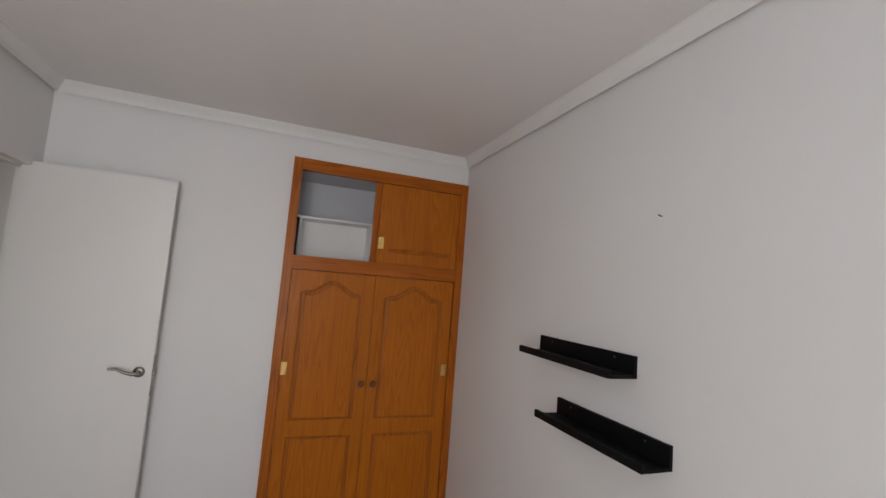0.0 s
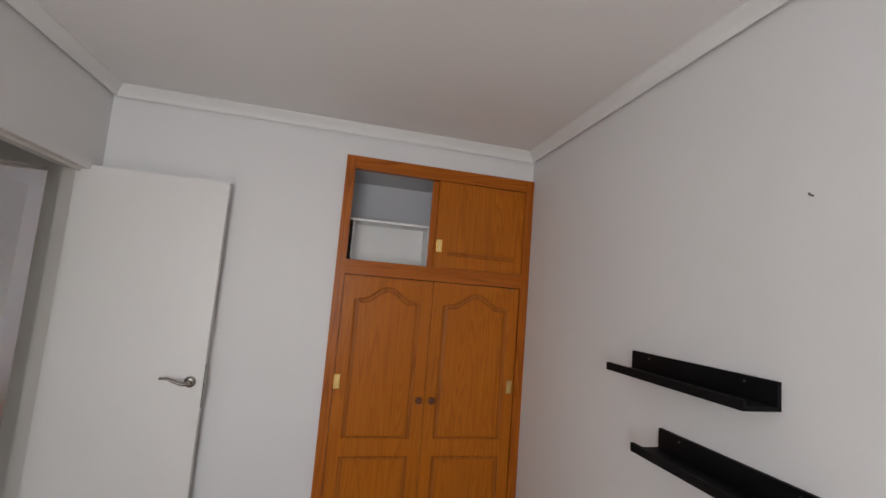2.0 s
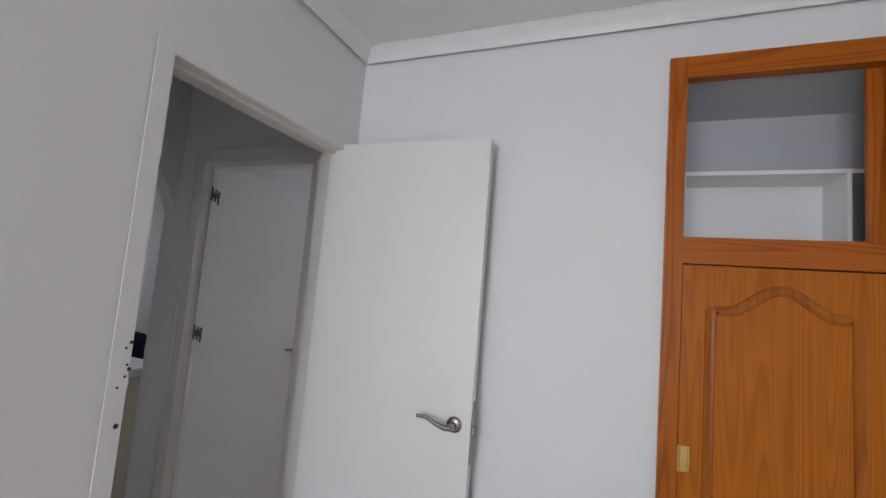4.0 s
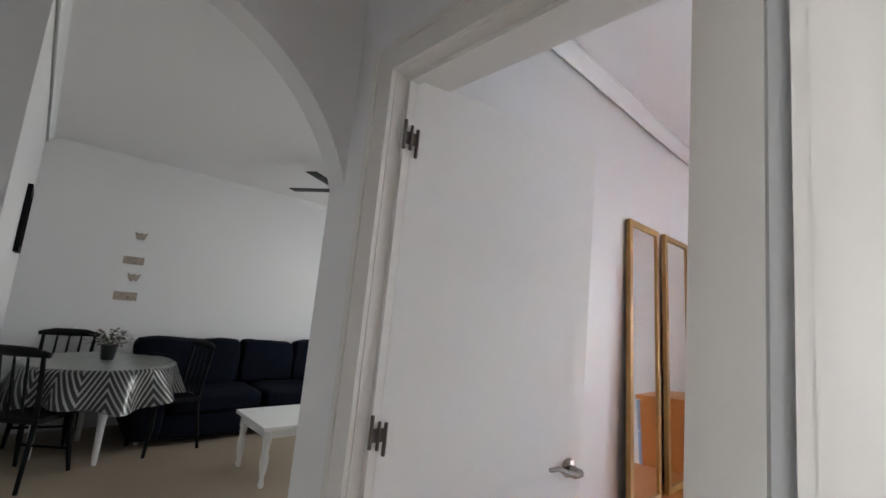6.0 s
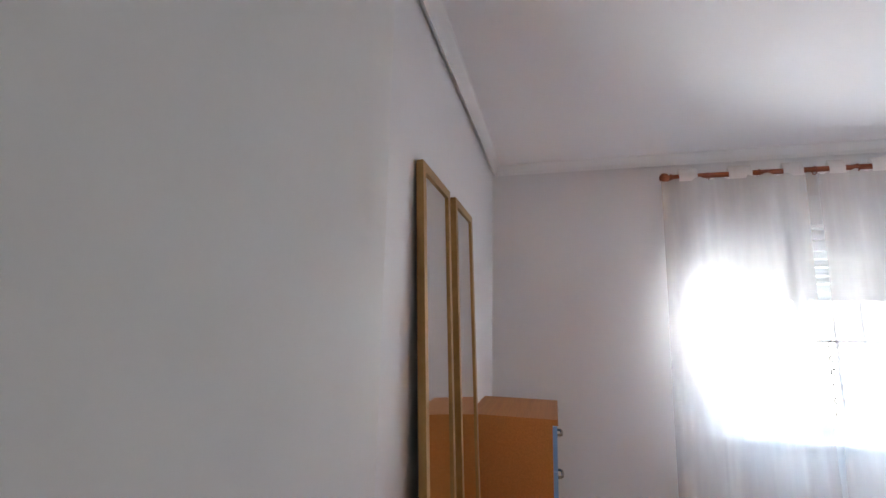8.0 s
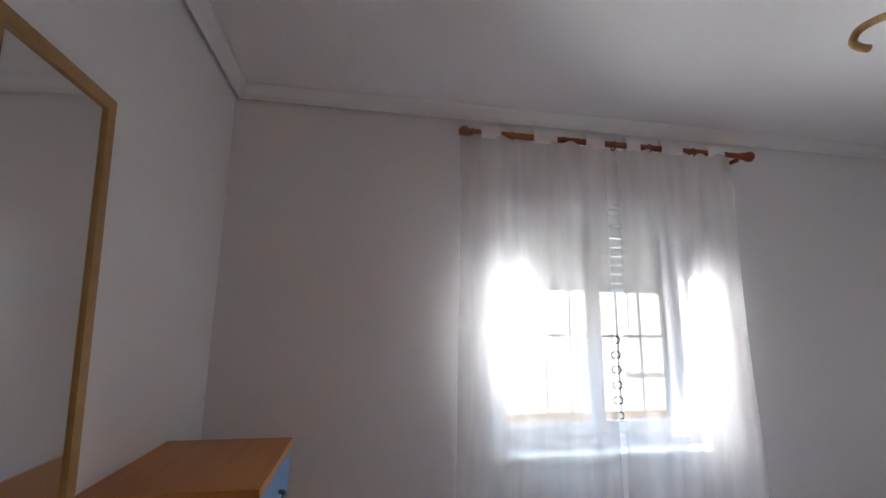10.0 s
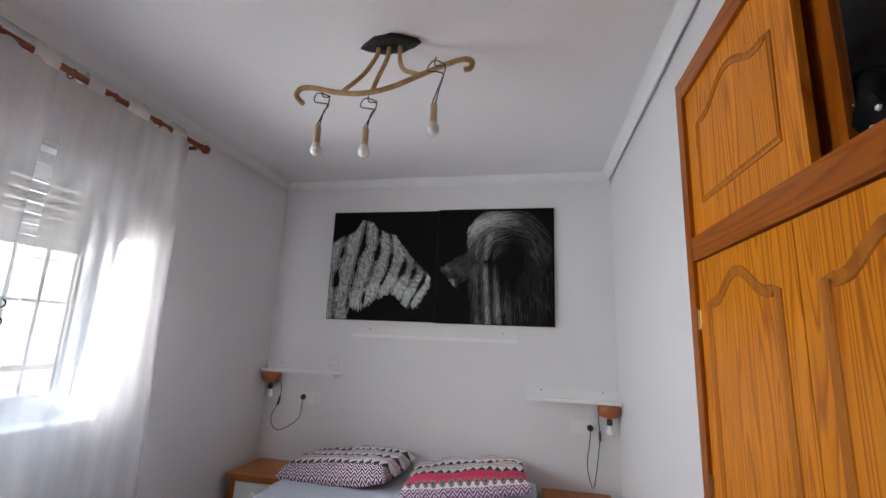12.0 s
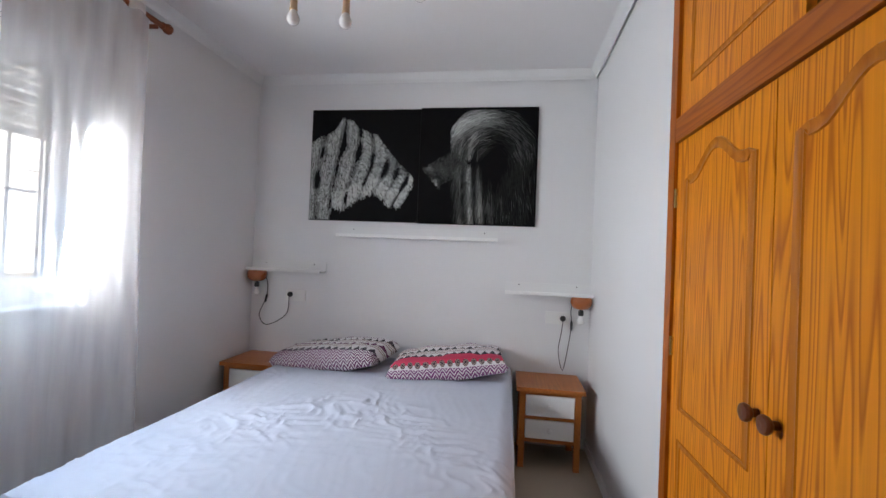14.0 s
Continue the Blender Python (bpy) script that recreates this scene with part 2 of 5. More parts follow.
CANVAS = paint("black_canvas", (0.0035, 0.0035, 0.004), 0.7, 0.2, 10, 0.2, 500, spec=0.12)
ROPE = paint("jute_rope", (0.46, 0.30, 0.14), 0.85, 0.3, 60, 0.5, 220, spec=0.2)
TERRA = paint("orange_lamp_wood", (0.36, 0.10, 0.022), 0.28, 0.15, 12, 0.03, coat=0.3)
PLASTIC = paint("black_plastic", (0.015, 0.015, 0.016), 0.4, 0.1, 20, 0.02)
CREAM = paint("cream_holder", (0.52, 0.37, 0.22), 0.6, 0.1, 20, 0.05)
SOCKET = paint("socket_plastic", (0.80, 0.80, 0.78), 0.3, 0.01, 5, 0.0)
NAVY = paint("navy_cotton", (0.0030, 0.0045, 0.012), 0.9, 0.35, 5, 0.4, 300, spec=0.15)
FLOOR = paint("beige_tile", (0.44, 0.36, 0.27), 0.42, 0.05, 3, 0.02, 40)
INSIDE = paint("cupboard_board", (0.56, 0.57, 0.60), 0.6, 0.04, 3, 0.05)
LEAF = paint("dry_leaf", (0.06, 0.07, 0.03), 0.7, 0.4, 40, 0.1)
FLOWER = paint("dull_petal", (0.20, 0.10, 0.09), 0.8, 0.3, 40, 0.1)
STONE = paint("plaque", (0.34, 0.29, 0.24), 0.7, 0.35, 30, 0.2)
FACADE = paint("sunlit_render", (0.84, 0.81, 0.76), 0.8, 0.08, 0.8, 0.3, 30)
EARTH = paint("pale_paving", (0.45, 0.43, 0.40), 0.8, 0.1, 1, 0.2, 20)
NAIL = paint("steel_nail", (0.10, 0.095, 0.09), 0.4, 0.1, 30, 0.0, metal=0.8)



# ---- mesh tools ----


def box(bm, x0, x1, y0, y1, z0, z1):
    v = [bm.verts.new((x, y, z)) for z in (z0, z1) for x, y in ((x0, y0), (x1, y0), (x1, y1), (x0, y1))]
    for a in ((3, 2, 1, 0), (4, 5, 6, 7), (0, 1, 5, 4), (1, 2, 6, 5), (2, 3, 7, 6), (3, 0, 4, 7)):
        bm.faces.new([v[i] for i in a])
    return bm


def B(*a):
    return box(bmesh.new(), *a)


def tube(bm, pts, r, n=10, close=True):
    """A round bar along points; r: one radius, or one for each point."""
    pts = [Vector(p) for p in pts]
    rs = r if isinstance(r, (list, tuple)) else [r] * len(pts)
    rings, up = [], Vector((0.3, 0.2, 0.93))
    for i, p in enumerate(pts):
        d = (pts[min(i + 1, len(pts) - 1)] - pts[max(i - 1, 0)]).normalized()
        if abs(d.dot(up)) > 0.97:
            up = Vector((0.9, 0.35, 0.1))
        a = d.cross(up).normalized()
        b = d.cross(a).normalized()
        rings.append([bm.verts.new(p + rs[i] * (math.cos(2 * math.pi * k / n) * a + math.sin(2 * math.pi * k / n) * b)) for k in range(n)])
    for q, s in zip(rings, rings[1:]):
        for k in range(n):
            bm.faces.new((q[k], q[(k + 1) % n], s[(k + 1) % n], s[k]))
    if close:
        bm.faces.new(rings[0][::-1])
        bm.faces.new(rings[-1])
    return bm


def lathe(bm, prof, n=20, m=None):
    """A turned body about z from (radius, height) pairs, laid by m."""
    m = m or Matrix()
    rings = [[bm.verts.new(m @ Vector((r * math.cos(2 * math.pi * k / n), r * math.sin(2 * math.pi * k / n), z))) for k in range(n)] for r, z in prof]
    for q, s in zip(rings, rings[1:]):
        for k in range(n):
            bm.faces.new((q[k], q[(k + 1) % n], s[(k + 1) % n], s[k]))
    bm.faces.new(rings[0][::-1])
    bm.faces.new(rings[-1])
    return bm


def strip(bm, path, width, height, y=0.0, closed=True):
    """A moulding of flattened section laid on the plane y along (x, z) points, its two rims standing out towards -y."""
    k = len(path)
    rows = []
    for i, (x, z) in enumerate(path):
        a = Vector(path[(i - 1) % k] if closed or i else path[0])
        c = Vector(path[(i + 1) % k] if closed or i < k - 1 else path[-1])
        d = (c - a).normalized()
        nx, nz = -d.y, d.x
        rows.append([bm.verts.new((x + nx * o, y - h, z + nz * o)) for o, h in ((-width / 2, 0), (-width * 0.42, height), (-width * 0.16, 0.0004), (width * 0.16, 0.0004), (width * 0.42, height), (width / 2, 0))])
    for i in range(k if closed else k - 1):
        q, s = rows[i], rows[(i + 1) % k]
        for j in range(5):
            bm.faces.new((q[j], q[j + 1], s[j + 1], s[j]))
    return bm


def mesh(bm, name, material, bevel=0.0, smooth=False, segments=2):
    if bevel:
        bmesh.ops.bevel(bm, geom=[e for e in bm.edges if len(e.link_faces) == 2 and e.calc_face_angle(0) > 0.5], offset=bevel, segments=segments, profile=0.5, affect="EDGES", clamp_overlap=True)
    bmesh.ops.recalc_face_normals(bm, faces=bm.faces)
    me = bpy.data.meshes.new(name)
    bm.to_mesh(me)
    bm.free()
    me.materials.append(material)
    if smooth or bevel:
        me.shade_smooth()
        me.set_sharp_from_angle(angle=radians(38))
    return me


def thing(name, label, category, m=None, group="", kind=""):
    ob = new(name)
    ob.empty_display_size = 0.05
    ob.matrix_world = m or Matrix()
    return tagged(ob, label, category, group, kind)


def part(name, bm, material, parent, label="", bevel=0.0, smooth=False, m=None):
    ob = new(name, mesh(bm, name, material, bevel, smooth))
    ob.parent = parent
    if m:
        ob.matrix_basis = m
    return tagged(ob, label) if label else ob


def solid(name, bm, material, label, category, kind="structure", bevel=0.0, smooth=False):
    return tagged(new(name, mesh(bm, name, material, bevel, smooth)), label, category, "", kind)


def arc(cx, cz, r, a0, a1, n):
    return [(cx + r * math.cos(radians(a0 + (a1 - a0) * i / n)), cz + r * math.sin(radians(a0 + (a1 - a0) * i / n))) for i in range(n + 1)]

# ---- the large structure ----
H = 2.46                     # ceiling of the bedrooms and the hall
XE1, YS1 = 2.262, -4.00      # small bedroom: east and south walls
XW, XE, YS, YN = -0.885, 2.505, 0.468, 2.857   # large bedroom
YH, XA = 0.024, -1.13         # hall: north wall, far face of the arch
XL, YL, HL = -5.60, -0.66, 2.74   # living room: west wall, south wall, ceiling


def room_wall(name, *boxes):
    bm = bmesh.new()
    for b in boxes:
        box(bm, *b)
    return solid(name, bm, WALL, "white painted plaster wall", "wall")


T = 2.80
room_wall("wall_east", (XE1, XE1 + 0.12, YS1 - 0.1, 0.0, 0, T))
room_wall("wall_south", (-0.1, 0.06, YS1 - 0.12, YS1, 0, T), (0.96, XE1, YS1 - 0.12, YS1, 0, T), (0.06, 0.96, YS1 - 0.12, YS1, 0, 0.9), (0.06, 0.96, YS1 - 0.12, YS1, 2.1, T))
room_wall("wall_door", (-0.1, 0, YS1, -0.835, 0, T), (-0.1, 0, -0.835, -0.06, 2.035, T), (-0.1, 0, -0.06, 0.0, 0, T))
# the thick wall between the bedrooms holds both wardrobes
room_wall("wall_middle", (-0.12, 0.02, 0.0, YS, 0, T), (0.02, 1.08, 0.0, 0.03, 0, T), (0.02, 1.08, 0.03, YS, 2.215, T), (1.08, 1.17, 0.0, YS, 0, T), (1.17, 2.24, YS - 0.03, YS, 0, T), (1.17, 2.24, 0.0, YS - 0.03, 2.26, T), (2.24, XE + 0.12, 0.0, YS, 0, T))
room_wall("wall_hall_north", (XA, -0.89, YH, YH + 0.126, 0, T), (-0.89, -0.20, YH, YH + 0.126, 2.045, T), (-0.20, -0.12, YH, YH + 0.126, 0, T))
room_wall("wall_bedroom_west", (XA, XW, YH + 0.126, YN, 0, T))
room_wall("wall_bedroom_east", (XE, XE + 0.12, YS, YN, 0, T))
WX0, WX1, WZ0, WZ1 = 0.225, 1.245, 0.95, 2.02
room_wall("wall_window", (XA, WX0, YN, YN + 0.24, 0, T), (WX1, XE + 0.12, YN, YN + 0.24, 0, T), (WX0, WX1, YN, YN + 0.24, 0, WZ0), (WX0, WX1, YN, YN + 0.24, WZ1, T))
room_wall("wall_hall_south", (XA, -0.1, -1.15, -1.03, 0, T))
room_wall("wall_living_west", (XL - 0.12, XL, YL - 0.12, 4.0, 0, HL + 0.1))
room_wall("wall_living_south", (XL, -2.6, YL - 0.12, YL, 0, HL + 0.1), (-2.6, -2.48, -1.15, YL, 0, HL + 0.1), (-2.48, XA, -1.15, -1.03, 0, HL + 0.1))
room_wall("wall_living_north", (XL, -4.2, 3.8, 3.92, 0, HL + 0.1), (-2.6, XA, 3.8, 3.92, 0, HL + 0.1), (-4.2, -2.6, 3.8, 3.92, 0, 0.85), (-4.2, -2.6, 3.8, 3.92, 2.15, HL + 0.1))
room_wall("wall_living_east", (XA, XA + 0.12, YN + 0.24, 3.92, 0, HL + 0.1))

# arch between hall and living room
AR, AZ, AY = 0.54, 1.60, -0.49
bm = bmesh.new()
curve = arc(AY, AZ, AR, 0, 180, 40)
for x0, x1 in ((XA, XA + 0.08),):
    for (ya, za), (yb, zb) in zip(curve, curve[1:]):
        q = [bm.verts.new((x, y, z)) for x in (x0, x1) for y, z in ((ya, za), (yb, zb), (yb, T), (ya, T))]
        for f4 in ((0, 1, 2, 3), (7, 6, 5, 4), (0, 4, 5, 1)):
            bm.faces.new([q[i] for i in f4])
bmesh.ops.remove_doubles(bm, verts=bm.verts, dist=1e-5)
solid("wall_arch", bm, WALL, "white plastered round arch", "arch", smooth=True)

solid("floor", B(XL - 0.1, XE + 0.12, YS1 - 0.12, 4.0, -0.12, 0), FLOOR, "beige glazed tile floor", "floor")
solid("ceiling_small_bedroom", B(0, XE1, YS1, 0, H, H + 0.1), CEIL, "flat white ceiling", "ceiling")
solid("ceiling_bedroom", box(B(XW, XE, YS, YN, H, H + 0.1), XW, -0.12, YH + 0.126, YS, H, H + 0.1), CEIL, "flat white ceiling", "ceiling")
solid("ceiling_hall", B(XA + 0.08, -0.1, -1.03, YH, H, H + 0.1), CEIL, "flat white ceiling", "ceiling")
solid("ceiling_living", B(XL, XA, -1.03, 3.8, HL, HL + 0.1), CEIL, "white living room ceiling", "ceiling")


def cornice(name, x0, x1, y0, y1, h, skip="", d=0.056, e=0.058):
    """Plaster cove with an undercut lower lip round a ceiling; skip names sides without one."""
    prof = [(0, 0.022), (0.005, 0.022), (0.012, 0.006), (0.020, 0.001), (0.022, 0.004), (0.023, 0.014), (0.027, 0.022), (0.034, 0.031), (0.043, 0.041), (0.048, 0.046), (0.052, 0.053), (d, 0.054), (d, e)]
    c0 = thing(name, "white stepped plaster cornice", "cornice", kind="structure")
    runs = {"s": ((x0, y0), (x1, y0), (0, 1)), "e": ((x1, y0), (x1, y1), (-1, 0)), "n": ((x1, y1), (x0, y1), (0, -1)), "w": ((x0, y1), (x0, y0), (1, 0))}
    for key, (a, c, nn) in runs.items():
        if key in skip:
            continue
        t = Vector((c[0] - a[0], c[1] - a[1])).normalized()
        bm, rows = bmesh.new(), []
        for o, z in prof:
            p = Vector(a) + Vector(nn) * o + t * o
            q = Vector(c) + Vector(nn) * o - t * o
            rows.append((bm.verts.new((p.x, p.y, h - e + z)), bm.verts.new((q.x, q.y, h - e + z))))
        for r, s in zip(rows, rows[1:]):
            bm.faces.new((r[0], r[1], s[1], s[0]))
        part("moulding", bm, PLASTER, c0, smooth=True)
    return c0


cornice("cornice_small_bedroom", 0, XE1, YS1, 0, H)
cornice("cornice_bedroom", XW, XE, YS, YN, H)
cornice("cornice_hall", XA + 0.08, -0.1, -1.03, YH, H, "w")
cornice("cornice_living", XL, XA, YL, 3.8, HL, "e")

for nm, runs in (("baseboard_bedroom", ((XE - 0.010, XE, YS + 0.012, YN - 0.012), (1.12, XE - 0.012, YS, YS + 0.010), (XW + 0.012, XE - 0.012, YN - 0.010, YN))),
                 ("baseboard_small_bedroom", ((XE1 - 0.010, XE1, YS1, -0.012), (0.62, 1.145, -0.010, 0), (0, 0.010, YS1, -0.87))),
                 ("baseboard_living", ((XL, XL + 0.010, YL, 3.8), (XL + 0.012, -2.6, YL, YL + 0.010)))):
    sk = thing(nm, "low pale skirting along the floor", "baseboard", kind="structure")
    for r4 in runs:
        part("skirting", B(*r4, 0.0, 0.07), PLASTER, sk, bevel=0.002)

# ---- doors ----


def door_leaf(name, label, m, w=0.665, hinges=True):
    """A flush lacquered leaf on three hinges; local x runs from the hinges to the lock, the face with the lever looks to -y."""
    d = thing(name, label, "door", m, kind="structure")
    part("leaf", B(0.004, w, 0, 0.035, 0.008, 2.028), LACQUER, d, bevel=0.002)
    for s, y in ((-1, 0.0), (1, 0.035)):
        h = thing_part("door_handle", lever(s, w - 0.055, y, 1.06), CHROME, d, "satin nickel curved lever on a round rose")
    part("lock_plate", B(w - 0.001, w + 0.002, 0.008, 0.027, 0.94, 1.14), CHROME, d)
    part("latch", B(w, w + 0.010, 0.012, 0.023, 1.035, 1.06), CHROME, d, bevel=0.002)
    for z in (0.33, 1.19, 1.866) if hinges else ():
        hinge = bmesh.new()
        tube(hinge, [(-0.002, -0.010, z - 0.030), (-0.002, -0.010, z + 0.030)], 0.004, 8)
        tube(hinge, [(0.016, -0.006, z - 0.044), (0.016, -0.006, z + 0.026)], 0.0045, 8)
        tube(hinge, [(-0.018, -0.006, z - 0.028), (-0.018, -0.006, z + 0.042)], 0.0045, 8)
        box(hinge, -0.017, 0.015, -0.008, -0.002, z - 0.014, z + 0.014)
        part("hinge", hinge, BRONZE, d, smooth=True)
    return d


def thing_part(name, bm, material, parent, label=""):
    return part(name, bm, material, parent, label, smooth=True)


def lever(s, x, y, z):
    bm = bmesh.new()
    o = Matrix.Translation((x, y, z)) @ Euler((radians(90 if s < 0 else -90), 0, 0)).to_matrix().to_4x4()
    lathe(bm, [(0.026, 0), (0.026, 0.006), (0.022, 0.010), (0.011, 0.012), (0.010, 0.045), (0.009, 0.05)], 20, o)
    yy = y + s * 0.045
    tube(bm, [(x + 0.004, yy, z), (x - 0.02, yy, z - 0.003), (x - 0.05, yy, z + 0.005), (x - 0.085, yy, z + 0.020), (x - 0.118, yy, z + 0.020)], [0.0105, 0.0100, 0.0080, 0.0065, 0.0060], 10)
    return bm


def door_frame(name, m, w, top=2.035, depth=0.10, flat=False):
    """Jambs, head, stops and stepped casings on both faces of a wall 0.10 thick; local x across the opening, y through the wall."""
    d = thing(name, "white painted door frame with stepped casing", "door frame", m, kind="structure")
    for x0, x1 in ((-0.025, 0.0), (w, w + 0.025)):
        part("jamb", B(x0, x1, -0.004, depth + 0.004, 0, top), CASING, d, bevel=0.002)
    part("head", B(-0.025, w + 0.025, -0.004, depth + 0.004, top, top + 0.025), CASING, d, bevel=0.002)
    for x0, x1 in ((0.0, 0.012), (w - 0.012, w)):
        part("door_stop", B(x0, x1, 0.03, 0.055, 0, top), CASING, d, bevel=0.002)
    part("door_stop", B(0.012, w - 0.012, 0.03, 0.055, top - 0.012, top), CASING, d, bevel=0.002)
    for y0, s in ((-0.004, -1), (depth + 0.004, 1)):
        if flat and s < 0:
            for b4 in ((-0.045, -0.002, 0, top + 0.045), (w + 0.002, w + 0.045, 0, top + 0.045), (-0.002, w + 0.002, top + 0.002, top + 0.045)):
                part("casing", B(b4[0], b4[1], -0.0065, -0.0042, b4[2], b4[3]), WALL, d, bevel=0.002)
            continue
        for x0, x1, inner in ((-0.075, -0.002, 1), (w + 0.002, w + 0.075, -1)):
            bm = B(x0, x1, *sorted((y0, y0 + s * 0.012)), 0, top + 0.073)
            xo = x0 if inner > 0 else x1 - 0.016
            box(bm, xo, xo + 0.016, *sorted((y0 + s * 0.012, y0 + s * 0.018)), 0, top + 0.073)
            part("casing", bm, CASING, d, bevel=0.002)
        bm = B(-0.002, w + 0.002, *sorted((y0, y0 + s * 0.012)), top + 0.002, top + 0.073)
        box(bm, -0.002, w + 0.002, *sorted((y0 + s * 0.012, y0 + s * 0.018)), top + 0.057, top + 0.073)
        part("casing", bm, CASING, d, bevel=0.002)
    return d


# small bedroom: frame in the wall x = -0.10 .. 0, leaf swung in against the wardrobe wall
door_frame("door_frame_1", pose(0.0, -0.808, 0, 0, 0, 90), 0.723, 2.005, flat=True)
door_leaf("door_1", "plain white lacquered door standing open against the wall", pose(-0.055, -0.104, 0, 0, 0, 1.0), 0.655, False)
# large bedroom: leaf swung in
door_frame("door_frame_2", pose(-0.865, YH, 0), 0.64, 2.02, 0.126)
door_leaf("door_2", "plain white lacquered door standing open", pose(-0.853, 0.072, 0, 0, 0, 78.9), 0.665)

# ---- wardrobes ----


def arched(x0, x1, z0, zs, rise):
    """Outline of a routed panel with a swept arched top."""
    w, pts = x1 - x0, [(x0, z0), (x0, zs)]
    for i in range(1, 16):
        u = i / 16
        k = 0.0 if u < 0.14 or u > 0.86 else (0.5 - 0.5 * math.cos((u - 0.14) / 0.72 * 2 * math.pi)) ** 0.8
        pts.append((x0 + w * u, zs + rise * k))
    return pts + [(x1, zs), (x1, z0)]


def wardrobe(name, label, m, W, top, rail, sill, fronts, knob_z, swap=False, mid=0.544, face=None):
    """A fitted wardrobe looking to -y: frame, two lower doors and two sliding upper doors."""
    d = thing(name, label, "wardrobe", m)
    jw = 0.05
    # darker wood on the raised strips paints the shade of a recess
    groove = GROOVE_SHADE_HONEY if swap else GROOVE_SHADE
    part("stile", B(0, jw, -0.022, 0.02, 0, top), PINE_Z, d, bevel=0.006)
    part("stile", B(W - jw, W, -0.022, 0.02, 0, top), PINE_Z, d, bevel=0.006)
    part("head_rail", B(jw, W - jw, -0.021, 0.02, top - 0.07, top), PINE_X, d, bevel=0.006)
    part("middle_rail", B(jw, W - jw, -0.021, 0.02, rail, sill), PINE_X, d, bevel=0.006)
    part("plinth", B(jw, W - jw, -0.015, 0.02, 0, 0.08), PINE_X, d, bevel=0.003)
    part("carcass_back", B(jw, W - jw, 0.385, 0.40, 0.0, top - 0.04), INSIDE, d)
    for x0, x1 in ((0.025, 0.045), (W - 0.045, W - 0.025)):
        part("carcass_side", B(x0, x1, 0.022, 0.384, 0.0, top - 0.04), INSIDE, d)
    part("carcass_shelf", B(0.046, W - 0.046, 0.022, 0.384, rail + 0.02, sill - 0.004), INSIDE, d)
    part("carcass_top", B(0.046, W - 0.046, 0.022, 0.384, top - 0.055, top - 0.041), INSIDE, d)
    for x0, x1, kx, px in ((jw + 0.003, mid - 0.0015, mid - 0.035, jw + 0.018), (mid + 0.0015, W - jw - 0.003, mid + 0.035, W - jw - 0.03)):
        dr = part("door", B(x0, x1, -0.012, 0.010, 0.084, rail - 0.004), face, d, bevel=0.002)
        g = strip(bmesh.new(), arched(x0 + 0.075, x1 - 0.075, 0.785, rail - 0.135, 0.068), 0.030, 0.0035, -0.0118)
        part("panel_moulding", g, groove, dr, smooth=True)
        part("panel_moulding", strip(bmesh.new(), [(x0 + 0.075, 0.16), (x0 + 0.075, 0.68), (x1 - 0.075, 0.68), (x1 - 0.075, 0.16)], 0.030, 0.0035, -0.0118), groove, dr, smooth=True)
        kn = Matrix.Translation((kx, -0.012, knob_z)) @ Euler((radians(90), 0, 0)).to_matrix().to_4x4()
        part("knob", lathe(bmesh.new(), [(0.009, 0), (0.009, 0.012), (0.017, 0.018), (0.020, 0.025), (0.018, 0.031), (0.010, 0.034), (0.004, 0.033)], 18, kn), KNOB, dr, "turned dark wooden knob", smooth=True)
        if not swap:
            finger_pull(dr, px, -0.013, 1.068)
        else:
            for hz in (0.96, 1.43, 0.3):
                hb = tube(B(x0 - 0.010, x0 + 0.012, -0.0155, -0.0125, hz - 0.03, hz + 0.03), [(x0 - 0.001, -0.017, hz - 0.03), (x0 - 0.001, -0.017, hz + 0.03)], 0.004, 8) if x0 < W / 3 else tube(B(x1 - 0.012, x1 + 0.010, -0.0155, -0.0125, hz - 0.03, hz + 0.03), [(x1 + 0.001, -0.017, hz - 0.03), (x1 + 0.001, -0.017, hz + 0.03)], 0.004, 8)
                part("hinge", hb, BRASS, dr, "brass butt hinge")
    for x0, x1, y0, moulded, pull in fronts:
        # plain rear door takes darker stile wood, painting in the front door's shadow
        dr = part("sliding_door", B(x0, x1, y0, y0 + 0.018, sill + 0.002, top - 0.072), face if moulded else PINE_Z, d, bevel=0.002)
        if moulded == "arch":
            part("panel_moulding", strip(bmesh.new(), arched(x0 + 0.085, x1 - 0.085, sill + 0.10, top - 0.21, 0.06), 0.022, 0.0035, y0 + 0.0002), groove, dr, smooth=True)
        elif moulded == "low":
            part("panel_moulding", strip(bmesh.new(), [(x0 + 0.07, sill + 0.085), (x1 - 0.05, sill + 0.085)], 0.026, 0.0035, y0 + 0.0002, False), groove, dr, smooth=True)
        if pull:
            finger_pull(dr, pull, y0 - 0.001, sill + (0.125 if not swap else 0.06))
    return d


def finger_pull(parent, x, y, z):
    """An oblong recessed brass pull."""
    bm = bmesh.new()
    strip(bm, [(x - 0.013, z - 0.036), (x - 0.013, z + 0.036), (x + 0.013, z + 0.036), (x + 0.013, z - 0.036)], 0.010, 0.003, y)
    box(bm, x - 0.013, x + 0.013, y - 0.0008, y + 0.0005, z - 0.036, z + 0.036)
    part("finger_pull", bm, BRASS, parent, "oblong polished brass finger pull", smooth=True)


W1X = 1.150
w1 = wardrobe("wardrobe", "built-in honey pine wardrobe with arched panels, upper door slid open", pose(W1X, 0, 0), 1.112, 2.285, 1.634, 1.713, ((0.535, 1.062, -0.010, "low", 0.556), (0.50, 1.03, 0.014, "", None)), 0.985, face=PINE_RED)
